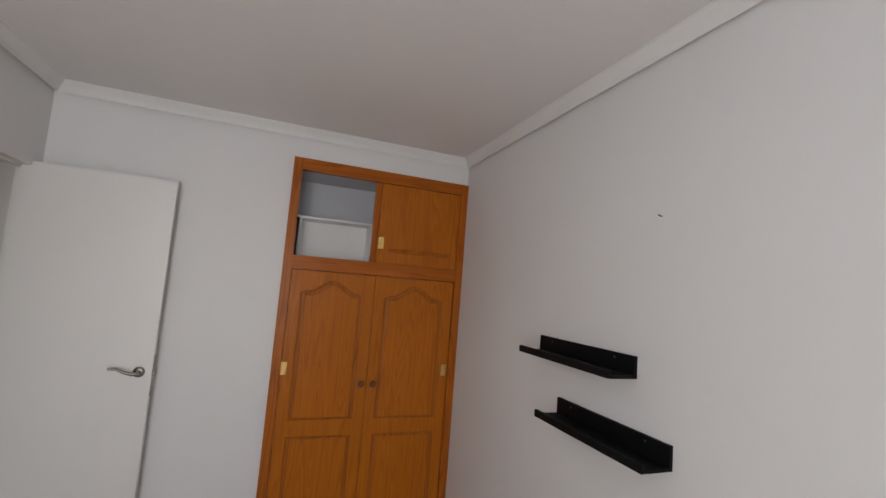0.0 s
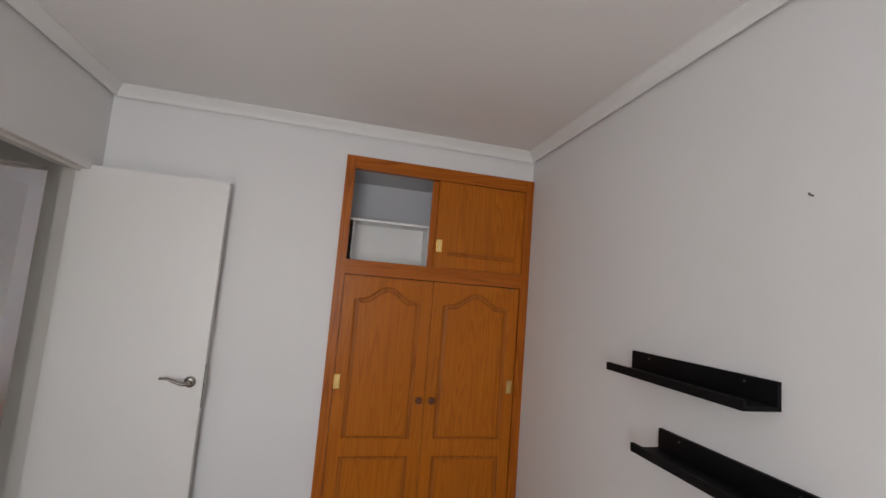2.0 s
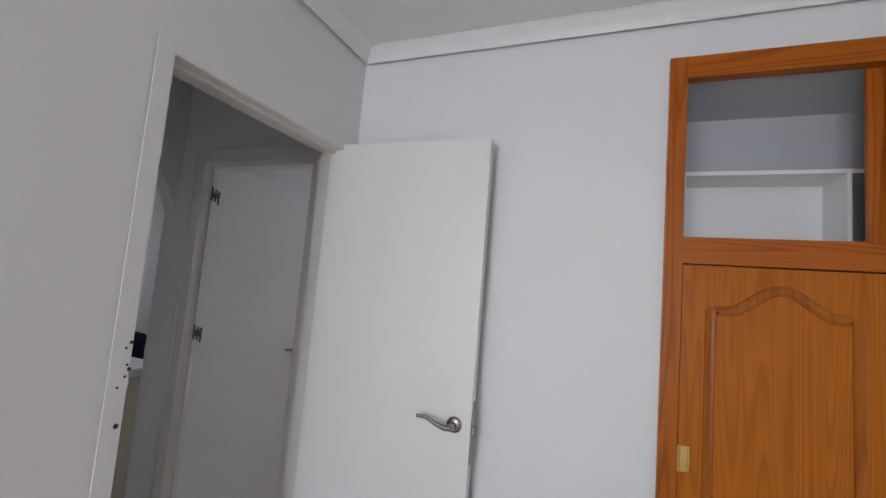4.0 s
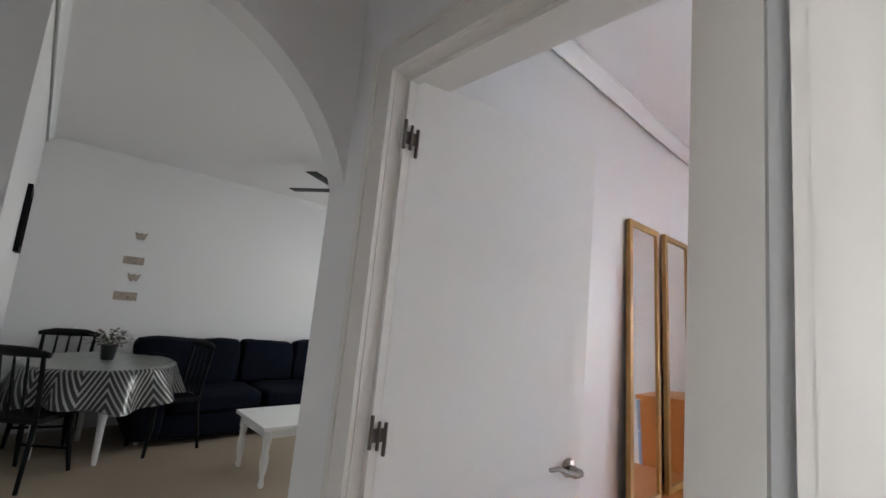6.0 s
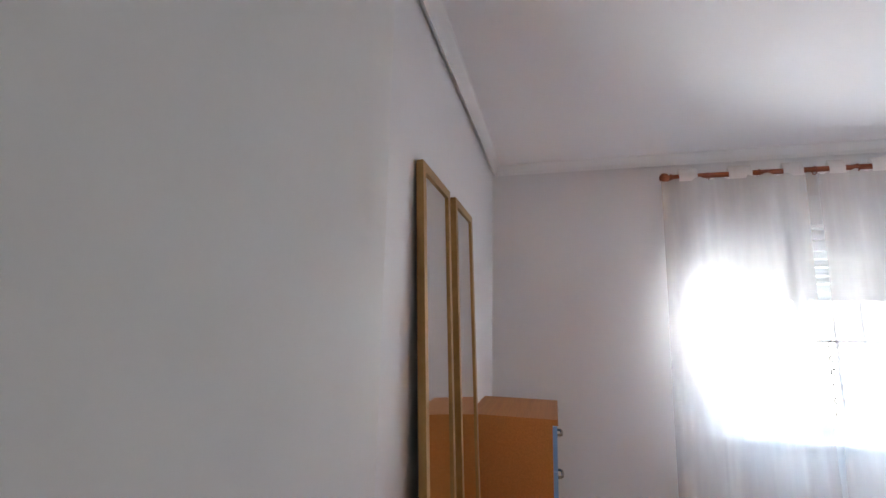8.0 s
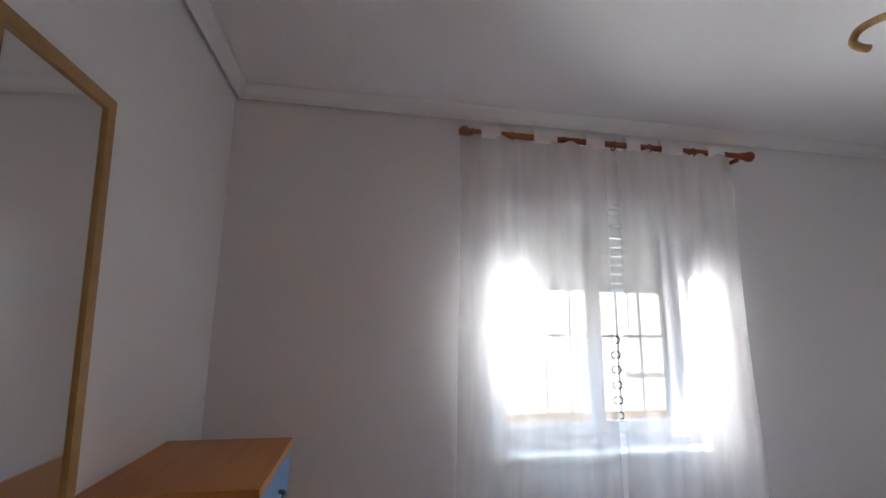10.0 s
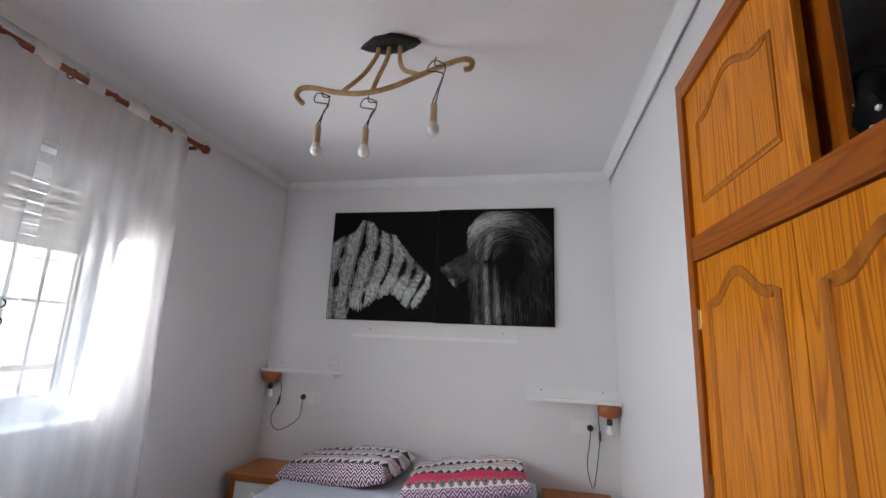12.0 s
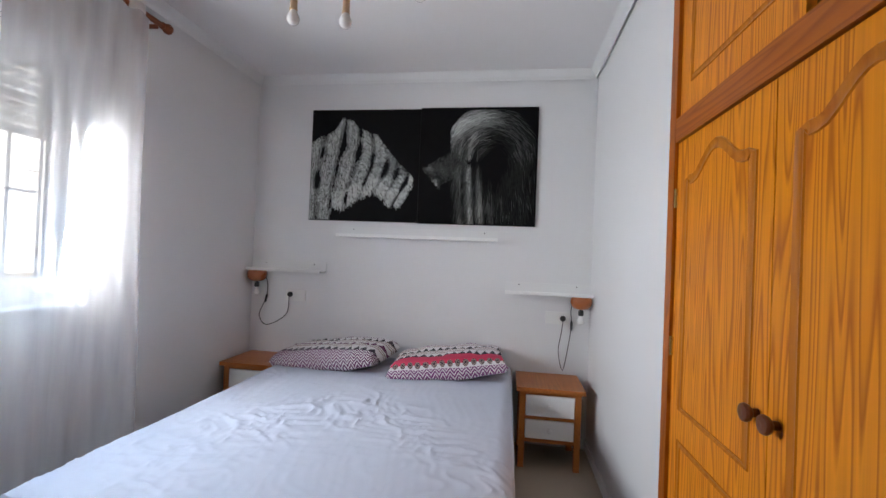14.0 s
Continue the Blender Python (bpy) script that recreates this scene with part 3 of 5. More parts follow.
w2 = wardrobe("wardrobe", "built-in honey pine wardrobe with turned knobs and open upper compartment", pose(1.105, YS, 0, 0, 0, 180), 1.112, 2.245, 1.61, 1.685, ((0.053, 0.645, -0.010, "arch", None), (0.11, 0.685, 0.030, "", None)), 0.915, True, 0.568, PINE)
# white open box on the upper shelf of the small bedroom's wardrobe
bx = thing("storage_box", "open white storage box lying on the wardrobe shelf", "box", pose(1.222, 0.19, 1.714))
part("back_panel", B(0, 0.465, 0.17, 0.18, 0, 0.246), WHITEFOIL, bx)
for x0 in (0.0, 0.453):
    part("side_panel", B(x0, x0 + 0.012, 0, 0.17, 0, 0.246), WHITEFOIL, bx)
part("top_panel", B(-0.03, 0.80, 0, 0.18, 0.246, 0.260), WHITEFOIL, bx)
part("bottom_panel", B(0.012, 0.453, 0, 0.17, 0, 0.010), WHITEFOIL, bx)

# dark crumpled bag on the upper shelf of the large bedroom's wardrobe
bag = thing("bag", "crumpled black bag on the upper wardrobe shelf", "bag", pose(0.445, YS - 0.13, 1.686))
bm = bmesh.new()
bmesh.ops.create_icosphere(bm, subdivisions=4, radius=1.0)
for v in bm.verts:
    p = v.co.copy()
    k = 1 + 0.18 * noise.noise(p * 2.1) + 0.09 * noise.noise(p * 6.3)
    v.co = Vector((p.x * 0.075 * k, p.y * 0.09 * k, max(0.0, (p.z * k + 0.85) * 0.105)))
part("sack", bm, BLACK, bag, smooth=True)
for x, y, z in ((-0.05, 0.065, 0.08), (-0.045, 0.075, 0.045), (-0.02, 0.085, 0.10)):
    part("stud", lathe(bmesh.new(), [(0.006, 0), (0.005, 0.004), (0.002, 0.006)], 10, Matrix.Translation((x, y, z)) @ Euler((radians(-90), 0, 0)).to_matrix().to_4x4()), WHITEFOIL, bag)

# ---- picture ledges ----


def ledge(name, label, m, length, material, group):
    """An L-shaped picture ledge with a low front lip; local x along the wall, the wall behind at y = 0."""
    d = thing(name, label, "shelf", m, group)
    part("back_plate", B(0, length, -0.012, 0, 0, 0.072), material if material is BLACK else PLASTER, d, bevel=0.001)
    part("shelf_board", B(0, length, -0.105, -0.0125, 0, 0.011), material, d, bevel=0.001)
    part("front_lip", B(0, length, -0.1175, -0.1055, 0, 0.026 if material is BLACK else 0.021), material, d, bevel=0.001)
    for x in (0.09, length - 0.09):
        part("screw", lathe(bmesh.new(), [(0.004, 0), (0.004, 0.0015), (0.002, 0.002)], 10, Matrix.Translation((x, -0.012, 0.056)) @ Euler((radians(90), 0, 0)).to_matrix().to_4x4()), NAIL, d)
    return d


ledge("picture_ledge", "black picture ledge screwed to the white wall", pose(XE1, -0.985, 1.345, 0, 0, -90), 0.545, BLACK, "black ledges")
ledge("picture_ledge", "black picture ledge mounted below another one", pose(XE1, -1.130, 1.113, 0, 0, -90), 0.545, BLACK, "black ledges")
ledge("picture_ledge", "long white picture ledge under the canvases", pose(XE, 2.18, 1.318, 0, 0, -90), 1.10, WHITEFOIL, "white ledges")
ledge("picture_ledge", "white picture ledge with a lamp below it", pose(XE, 2.835, 1.058, 0, 0, -90), 0.55, WHITEFOIL, "white ledges")
ledge("picture_ledge", "white picture ledge with a lamp below it", pose(XE, 1.02, 0.985, 0, 0, -90), 0.55, WHITEFOIL, "white ledges")

# ---- large bedroom ----
# window: aluminium frame, two sashes, roller shutter, sill, grille outside
win = thing("window_1", "white aluminium sliding window with a half-lowered roller shutter", "window", pose(WX0, YN + 0.10, WZ0), kind="structure")
WW, WH = WX1 - WX0, WZ1 - WZ0
for x0, x1 in ((0, 0.045), (WW - 0.045, WW)):
    part("window_frame", B(x0, x1, -0.03, 0.04, 0, WH), ALU, win, bevel=0.003)
for z0, z1 in ((0, 0.045), (WH - 0.05, WH)):
    part("window_frame", B(0.045, WW - 0.045, -0.03, 0.04, z0, z1), ALU, win, bevel=0.003)
for x0, x1, y0 in ((0.047, WW / 2 + 0.05, -0.022), (WW / 2, WW - 0.047, 0.008)):
    s = part("sash", box(box(box(B(x0, x0 + 0.05, y0, y0 + 0.026, 0.047, WH - 0.052), x1 - 0.05, x1, y0, y0 + 0.026, 0.047, WH - 0.052), x0 + 0.05, x1 - 0.05, y0, y0 + 0.026, 0.047, 0.10), x0 + 0.05, x1 - 0.05, y0, y0 + 0.026, WH - 0.105, WH - 0.052), ALU, win, bevel=0.002)
    g = part("pane", B(x0 + 0.05, x1 - 0.05, y0 + 0.010, y0 + 0.015, 0.10, WH - 0.105), PANE, s)
    g.visible_shadow = False
part("sash_handle", B(WW / 2 + 0.012, WW / 2 + 0.032, -0.036, -0.022, 0.42, 0.56), ALU, win, bevel=0.004)
for i in range(7):
    z = WH - 0.055 - i * 0.046
    bm = tube(bmesh.new(), [(0.05, 0.068, z - 0.021), (WW - 0.05, 0.068, z - 0.021)], 0.0225, 8)
    bmesh.ops.scale(bm, vec=(1, 0.35, 0.98), verts=bm.verts, space=Matrix.Translation((0, -0.068, 0.021 - z)))
    part("shutter_slat", bm, PVC, win, "white plastic shutter slat", smooth=True)
part("window_sill", B(-0.02, WW + 0.02, -0.125, -0.032, -0.03, -0.002), PLASTER, win, bevel=0.004)
part("shutter_box_lid", B(-0.02, WW + 0.02, -0.118, -0.102, WH + 0.012, WH + 0.17), ALU, win, bevel=0.003)

# wrought grille outside the window
gr = thing("window_grille", "white painted iron window grille with a scrolled bar", "grille", pose(WX0, YN + 0.30, WZ0))
for i in range(9):
    x = -0.02 + i * (WW + 0.04) / 8
    part("bar", B(x - 0.005, x + 0.005, -0.005, 0.005, -0.08, WH + 0.08), IRON, gr)
for z in (-0.05, 0.48, WH + 0.05):
    part("cross_bar", B(-0.06, WW + 0.06, -0.010, -0.0055, z - 0.008, z + 0.008), IRON, gr)
for i in range(7):
    z = -0.02 + i * 0.075
    bm = bmesh.new()
    for sgn in (-1, 1):
        tube(bm, [(0.75 + sgn * (0.004 + 0.022 * math.sin(a) ** 1), -0.018, z + 0.018 * math.cos(a) + 0.03) for a in [math.pi * k / 8 for k in range(9)]], 0.0035, 6)
    part("scroll", bm, DARKIRON, gr, "dark scrolled ironwork", smooth=True)

# house across the lane, pavement and ground
solid("ground", B(-60, 60, YN + 0.24, 120, -0.62, -0.60), EARTH, "pale paved ground outside the window", "ground")
hs = thing("neighbour_house", "pale rendered house across the lane in sunlight", "house", pose(-6, 8.0, -0.6))
part("wall", B(0, 14, 0, 6, 0, 5.2), FACADE, hs)
part("roof_edge", B(-0.2, 14.2, -0.25, 0.0, 5.2, 5.4), FACADE, hs)
for x in (3.0, 6.6, 10.2):
    fr = part("window", box(box(box(B(x, x + 0.08, -0.04, 0.0, 1.4, 2.9), x + 1.12, x + 1.2, -0.04, 0, 1.4, 2.9), x + 0.08, x + 1.12, -0.04, 0, 1.4, 1.48), x + 0.08, x + 1.12, -0.04, 0, 2.82, 2.9), ALU, hs)
    part("sill", B(x - 0.08, x + 1.28, -0.1, -0.041, 1.32, 1.4), PLASTER, fr)
    part("closed_shutter", B(x + 0.08, x + 1.12, -0.02, -0.004, 1.48, 2.82), FACADE, fr)
part("base_course", B(0, 14, -0.03, -0.002, 0.0, 0.7), STONE, hs)

# curtain rod with brackets, finials and rings
RZ, RYC = 2.306, 2.757
rod = thing("curtain_rod", "red-brown wooden curtain rod with ball finials", "curtain rod", pose(0, RYC, RZ))
part("pole", tube(bmesh.new(), [(0.125, 0, 0), (1.47, 0, 0)], 0.014, 16), ROD, rod, smooth=True)
for x, s in ((0.125, -1), (1.47, 1)):
    o = Matrix.Translation((x, 0, 0)) @ Euler((0, radians(90 * s), 0)).to_matrix().to_4x4()
    part("finial", lathe(bmesh.new(), [(0.014, 0), (0.018, 0.004), (0.018, 0.010), (0.012, 0.016), (0.020, 0.026), (0.026, 0.040), (0.024, 0.054), (0.014, 0.064), (0.003, 0.067)], 18, o), ROD, rod, smooth=True)
for x in (0.145, 1.445):
    bm = box(tube(bmesh.new(), [(x, 0.0, -0.022), (x, 0.05, -0.020), (x, YN - RYC - 0.008, -0.012)], 0.011, 10), x - 0.025, x + 0.025, YN - RYC - 0.010, YN - RYC, -0.05, 0.03)
    part("bracket", bm, ROD, rod, smooth=True)
for x in (0.30, 0.54, 0.79, 0.97, 1.20):
    part("ring", tube(bmesh.new(), [(x, 0.021 * math.cos(a), -0.006 + 0.021 * math.sin(a)) for a in [2 * math.pi * k / 20 for k in range(21)]], 0.003, 6), ROD, rod, smooth=True)


def curtain(label, x0, x1, tabs, sway, seed):
    """A sheer tab-top panel hanging in soft folds from the rod to the floor."""
    c = thing("curtain", label, "curtain", pose(0, RYC, 0), "sheer curtains")
    rnd = random.Random(seed)
    ph = [rnd.uniform(0, 6.3) for _ in range(6)]
    nx, nz, zt = 150, 36, RZ - 0.018
    bm = bmesh.new()

    def fold(u, v):
        k = 0.25 + 0.75 * (1 - v)
        return k * (0.030 * math.sin(u * 14 + ph[0] + 0.6 * math.sin(v * 2 + ph[5])) + 0.016 * math.sin(u * 25 + ph[1] + 1.2 * math.sin(u * 7)) + 0.005 * math.sin(u * 58 + ph[2] + v)) + 0.006 * math.sin(v * 9 + u * 5 + ph[3])

    rows = []
    for j in range(nz + 1):
        v = j / nz
        row = []
        for i in range(nx + 1):
            u = i / nx
            x = x0 + (x1 - x0) * u + sway * (1 - v) ** 1.4 * (u - 0.5)
            row.append(bm.verts.new((x, fold(u * (x1 - x0) / 0.75, v) - 0.012, 0.02 + (zt - 0.02) * v - (0.008 * math.sin(u * 40) if j == nz else 0))))
        rows.append(row)
    for q, s in zip(rows, rows[1:]):
        for i in range(nx):
            bm.faces.new((q[i], q[i + 1], s[i + 1], s[i]))
    part("panel", bm, VOILE, c, smooth=True)
    for a, b in tabs:
        bm = bmesh.new()
        prof = [(-0.014, zt - 0.012), (-0.019, RZ - 0.005), (-0.0165, RZ + 0.020), (0, RZ + 0.045), (0.0165, RZ + 0.020), (0.019, RZ - 0.005), (0.010, zt - 0.012)]
        for q, s in zip(prof, prof[1:]):
            bm.faces.new([bm.verts.new(p) for p in ((a, *q), (b, *q), (b, *s), (a, *s))])
        bmesh.ops.remove_doubles(bm, verts=bm.verts, dist=1e-5)
        part("tab", bm, HEADING, c, smooth=True)
    part("hem", B(x0 - sway / 2, x1 + sway / 2, -0.014, -0.012, 0.02, 0.06), VOILE, c)
    return c


curtain("sheer white tab-top curtain hanging to the floor", 0.065, 0.742, ((0.155, 0.245), (0.395, 0.505), (0.645, 0.735)), 0.02, 3)
curtain("sheer white tab-top curtain drawn beside a narrow gap", 0.80, 1.375, ((0.845, 0.915), (1.025, 1.135), (1.27, 1.36)), 0.09, 8)


def canvas(label, m, w, h):
    d = thing("canvas_print", label, "picture", m, "pair of canvases")
    part("stretched_canvas", B(0, w, -0.022, -0.002, 0, h), CANVAS, d, bevel=0.003)
    return d


TONES = [paint("print_grey", (c, c * 1.04, c * 1.0), 0.7, 0.25, 30, 0.1, 500, spec=0.12) for c in (0.016, 0.06, 0.17, 0.36, 0.58)]


def streaks(d, count, seed, place):
    """Printed brush streaks: place(rnd) gives a spot, a heading, a length, a width and a tone for each."""
    rnd = random.Random(seed)
    sets = [([], []) for _ in TONES]
    for _ in range(count):
        spot = place(rnd)
        if spot is None:
            continue
        x, z, turn, length, width, tone = spot
        vs, fs = sets[max(0, min(len(TONES) - 1, tone))]
        y = -0.0224 - 0.0012 * rnd.random() - 0.0002 * tone
        c, e = math.cos(turn), math.sin(turn)
        ring = []
        for along, side in ((0, 0), (0.35, 0.5), (1, 0), (0.45, -0.5)):
            px, pz = x + c * along * length - e * side * width, z + e * along * length + c * side * width
            ring.append((min(0.786, max(0.004, px)), y, min(0.780, max(0.004, pz))))
        n = len(vs)
        vs.extend(ring)
        fs.extend([(n, n + 1, n + 2), (n, n + 2, n + 3)])
    for (vs, fs), material in zip(sets, TONES):
        if vs:
            bm = bmesh.new()
            vv = [bm.verts.new(q) for q in vs]
            for f in fs:
                bm.faces.new([vv[i] for i in f])
            tagged(part("printed_motif", bm, material, d), kind="stuff")


def banded(rnd):
    """A pale mass rising from the lower edge, crossed by dark bands."""
    x, z = rnd.random() * 0.74, rnd.random() * 0.75
    ragged = 0.02 * rnd.random()
    top = np.interp(x, (0, 0.10, 0.17, 0.23, 0.30, 0.36, 0.48, 0.56, 0.66, 0.735), (0.55, 0.60, 0.63, 0.72, 0.70, 0.64, 0.60, 0.50, 0.38, 0.31))
    low = np.interp(x, (0, 0.15, 0.17, 0.25, 0.35, 0.45, 0.50, 0.58, 0.66, 0.735), (0.02, 0.02, 0.12, 0.11, 0.18, 0.23, 0.21, 0.13, 0.14, 0.27))
    if z > top + ragged or z < low - ragged * 2:
        return None
    wave = math.sin(x * (44 + 30 * x) + 5.5 * math.sin(z * (3 + 9 * x) + 1.2) * (0.25 + x) + 0.8) + 0.22 * math.sin(z * 31 + x * 22)
    wave += 1.1 * noise.noise(Vector((x * 11, z * 7, 4))) + 0.3
    if wave < -0.45 - 0.25 * rnd.random():
        return None
    light = 2 + (wave > 0.1) + (rnd.random() > 0.55) - (rnd.random() > 0.6) - (x > 0.56) * (z > 0.33)
    if z < low + 0.10 and x > 0.16:
        light += 1
    return x, z, -1.75 + 1.5 * x + 0.5 * (rnd.random() - 0.5), 0.010 + 0.018 * rnd.random(), 0.0022 + 0.002 * rnd.random(), light


def swept(rnd):
    """Dim long streaks that sweep over and fall, brighter along the top and the near side."""
    r, a = rnd.random() ** 0.7, rnd.random() * 6.283
    x, z = 0.47 + 0.34 * r * math.cos(a), 0.37 + 0.45 * r * math.sin(a)
    if x > 0.78 or z < 0.01 or z > 0.78 or x < 0.26 - 0.1 * z:
        return None
    turn = math.atan2(z - 0.42, x - 0.44) - 1.57 if z > 0.42 else -1.57 + 0.5 * (x - 0.5)
    near = math.exp(-((x - 0.36 - 0.04 * math.sin(z * 9)) / 0.11) ** 2) * (0.55 + 0.45 * math.sin(x * 90 + 6 * z))
    crown = math.exp(-((math.hypot(x - 0.42, (z - 0.42) * 0.9) - 0.27) / 0.075) ** 2) * (z > 0.48) * max(0.2, 1.1 - 0.9 * max(0, x - 0.36) / 0.2)
    hollow = math.exp(-(((x - 0.48) / 0.10) ** 2 + ((z - 0.42) / 0.17) ** 2))
    light = 3.1 * max(0.85 * near, crown) + 0.5 - 2.4 * hollow + 1.3 * (rnd.random() - 0.55)
    if light < 0 or rnd.random() > 0.30 + 0.3 * light:
        return None
    return x, z, turn + 0.35 * (rnd.random() - 0.5), 0.04 + 0.09 * rnd.random(), 0.0022 + 0.0025 * rnd.random(), int(light)


def wedge(rnd):
    """A soft grey wedge beside the streaks."""
    x, z = 0.02 + 0.30 * rnd.random(), 0.16 + 0.42 * rnd.random()
    if z > 0.38 + 0.62 * (x - 0.03) or z < 0.36 - 1.1 * (x - 0.02) * (x < 0.14) - 0.10 * (x >= 0.14) * (1 - (x - 0.14) / 0.2):
        return None
    edge = (x < 0.12) * (z < 0.30)
    light = 1.1 + 0.9 * noise.noise(Vector((x * 14, z * 12, 3))) * 2 + 1.6 * edge + rnd.random() - 0.4
    return x, z, 0.7 + 0.8 * (rnd.random() - 0.5), 0.010 + 0.014 * rnd.random(), 0.003, int(light)


c1 = canvas("black canvas print with a pale striped shape", pose(XE, 2.428, 1.432, 0, 0, -90), 0.79, 0.785)
streaks(c1, 34000, 5, banded)
c2 = canvas("black canvas print with a grey streaked shape", pose(XE, 1.635, 1.428, 0, 0, -90), 0.795, 0.797)
streaks(c2, 11000, 6, swept)
streaks(c2, 9000, 7, wedge)

# bed with a creased fitted sheet
bed = thing("bed", "double bed with a creased white fitted sheet", "bed", pose(0.62, 0.965, 0))
BL, BW, BH = XE - 0.62 - 0.02, 1.45, 0.50
bm = bmesh.new()
NX, NY = 230, 190


def crease(x, y):
    """Height of the sheet: broad hollows and sharp pinched folds in loose clusters."""
    a = noise.noise(Vector((x * 2.6, y * 2.4, 0.3)))
    k = max(0.0, noise.noise(Vector((x * 1.9 + 5, y * 2.1, 2.2))) + 0.10)
    q = Vector((x * 8.5 + 1.8 * a, y * 8.0 + 1.1 * noise.noise(Vector((x * 5, y * 5, 9))), 1.7))
    r1 = max(0.0, 1 - 3.2 * abs(noise.noise(q))) ** 2
    r2 = max(0.0, 1 - 3.0 * abs(noise.noise(q * 2.3 + Vector((4, 2, 0))))) ** 2
    r3 = max(0.0, 1 - 3.0 * abs(noise.noise(Vector((x * 3.0 + a, y * 22 + 2 * a, 6))))) ** 2
    return 0.006 * a + (0.0105 * r1 + 0.0072 * r2) * min(1.0, 0.10 + 1.7 * k) + 0.0012 * r3


grid = []
for i in range(NX + 1):
    row = []
    for j in range(NY + 1):
        u, v = i / NX, j / NY
        # the outer tenth of the sheet turns down over the mattress edge
        def over(q, length):
            e = 0.09
            if q < e:
                return 0.0, (e - q) / e
            if q > 1 - e:
                return length, (q - 1 + e) / e
            return (q - e) / (1 - 2 * e) * length, 0.0
        x, dx = over(u, BL)
        y, dy = over(v, BW)
        drop = max(dx, dy)
        r = 0.045
        inset = r * (1 - math.sin(min(1, drop * 6) * math.pi / 2)) if drop else 0
        edge = min(x, BL - x, y, BW - y)
        z = BH + crease(x, y) - (0.02 * max(0, 1 - edge / 0.06) ** 2 if not drop else 0)
        if drop:
            z = BH - 0.02 + crease(x, y) - drop * 0.33
        wv = 0.010 * noise.noise(Vector((x * 7, y * 7, drop * 2))) * drop
        ox = (-1 if u < 0.09 else 1) * (wv + 0.012 * min(1, drop * 5)) if dx else 0
        oy = (-1 if v < 0.09 else 1) * (wv + 0.012 * min(1, drop * 5)) if dy else 0
        row.append(bm.verts.new((x + ox, y + oy, z)))
    grid.append(row)
for a, b in zip(grid, grid[1:]):
    for j in range(NY):
        bm.faces.new((a[j], b[j], b[j + 1], a[j + 1]))
part("fitted_sheet", bm, SHEET, bed, "creased white cotton sheet", smooth=True)
part("bed_base", B(0.03, BL - 0.02, 0.03, BW - 0.03, 0.10, 0.30), BACKING, bed, bevel=0.01)
for x in (0.1, BL - 0.1):
    for y in (0.1, BW - 0.1):
        part("leg", lathe(bmesh.new(), [(0.025, 0), (0.028, 0.10)], 12, Matrix.Translation((x, y, 0))), BACKING, bed)


def pillow(label, m, material, seed):
    """A stuffed pillow, pinched to its corners and slumped."""
    d = thing("pillow", label, "pillow", m, "pillows on the bed")
    bm = bmesh.new()
    n, L, D, T2 = 44, 0.70, 0.44, 0.082
    side = {}
    for s in (1, -1):
        for i in range(n + 1):
            for j in range(n + 1):
                a, b = 2 * i / n - 1, 2 * j / n - 1
                t = max(0.0, (1 - a ** 8) * (1 - b ** 8)) ** 0.36 * (1 - 0.14 * a * a - 0.10 * b * b)
                pin = 1 - 0.06 * (a * a * (1 - b * b) + b * b * (1 - a * a)) * 0.8
                w = noise.noise(Vector((a * 2.2 + seed, b * 2.0, s))) * 0.016 + noise.noise(Vector((a * 6 + seed, b * 5, s))) * 0.009
                key = (i, j, s if 0 < i < n and 0 < j < n else 0)
                if key not in side:
                    side[key] = bm.verts.new((a * L / 2 * pin, b * D / 2 * pin, s * T2 * t * (1.0 if s > 0 else 0.75) + w * t + 0.055))
        for i in range(n):
            for j in range(n):
                q = [side[(p, r, s if 0 < p < n and 0 < r < n else 0)] for p, r in ((i, j), (i + 1, j), (i + 1, j + 1), (i, j + 1))]
                try:
                    bm.faces.new(q if s > 0 else q[::-1])
                except ValueError:
                    pass
    part("pillowcase", bm, material, d, smooth=True)
    return d


pillow("plum and white geometric print pillow lying on the bed", pose(2.22, 2.06, 0.50, 0, -6, -90 - 7), PLUM, 1.0)
pillow("pink and black folk print pillow lying on the bed", pose(2.22, 1.34, 0.50, 0, -7, -90 + 5), PINK, 4.0)


def nightstand(label, m):
    """A small bedside table looking to -y, 0.37 wide, 0.34 deep."""
    d = thing("nightstand", label, "nightstand", m, "bedside tables")
    part("top", B(-0.195, 0.195, -0.185, 0.17, 0.445, 0.47), NIGHT, d, bevel=0.006)
    for x in (-0.175, 0.14):
        for y in (-0.165, 0.125):
            part("leg", B(x, x + 0.035, y, y + 0.035, 0, 0.445), NIGHT, d, bevel=0.003)
    for x in (-0.170, 0.155):
        part("side_panel", B(x, x + 0.015, -0.13, 0.125, 0.15, 0.444), NIGHT, d)
    part("back_panel", B(-0.14, 0.14, 0.14, 0.15, 0.15, 0.444), NIGHT, d)
    for z0, z1 in ((0.15, 0.17), (0.282, 0.300), (0.425, 0.4445)):
        part("rail", B(-0.14, 0.14, -0.160, -0.135, z0, z1), NIGHT, d, bevel=0.002)
    for z0, z1 in ((0.173, 0.279), (0.303, 0.422)):
        f = part("drawer", B(-0.137, 0.137, -0.163, -0.02, z0, z1), WHITEFOIL, d, "white drawer front", bevel=0.003)
        part("knob", lathe(bmesh.new(), [(0.007, 0), (0.007, 0.010), (0.014, 0.016), (0.013, 0.024), (0.004, 0.027)], 14, Matrix.Translation((0, -0.163, (z0 + z1) / 2)) @ Euler((radians(90), 0, 0)).to_matrix().to_4x4()), WHITEFOIL, f, smooth=True)
    return d


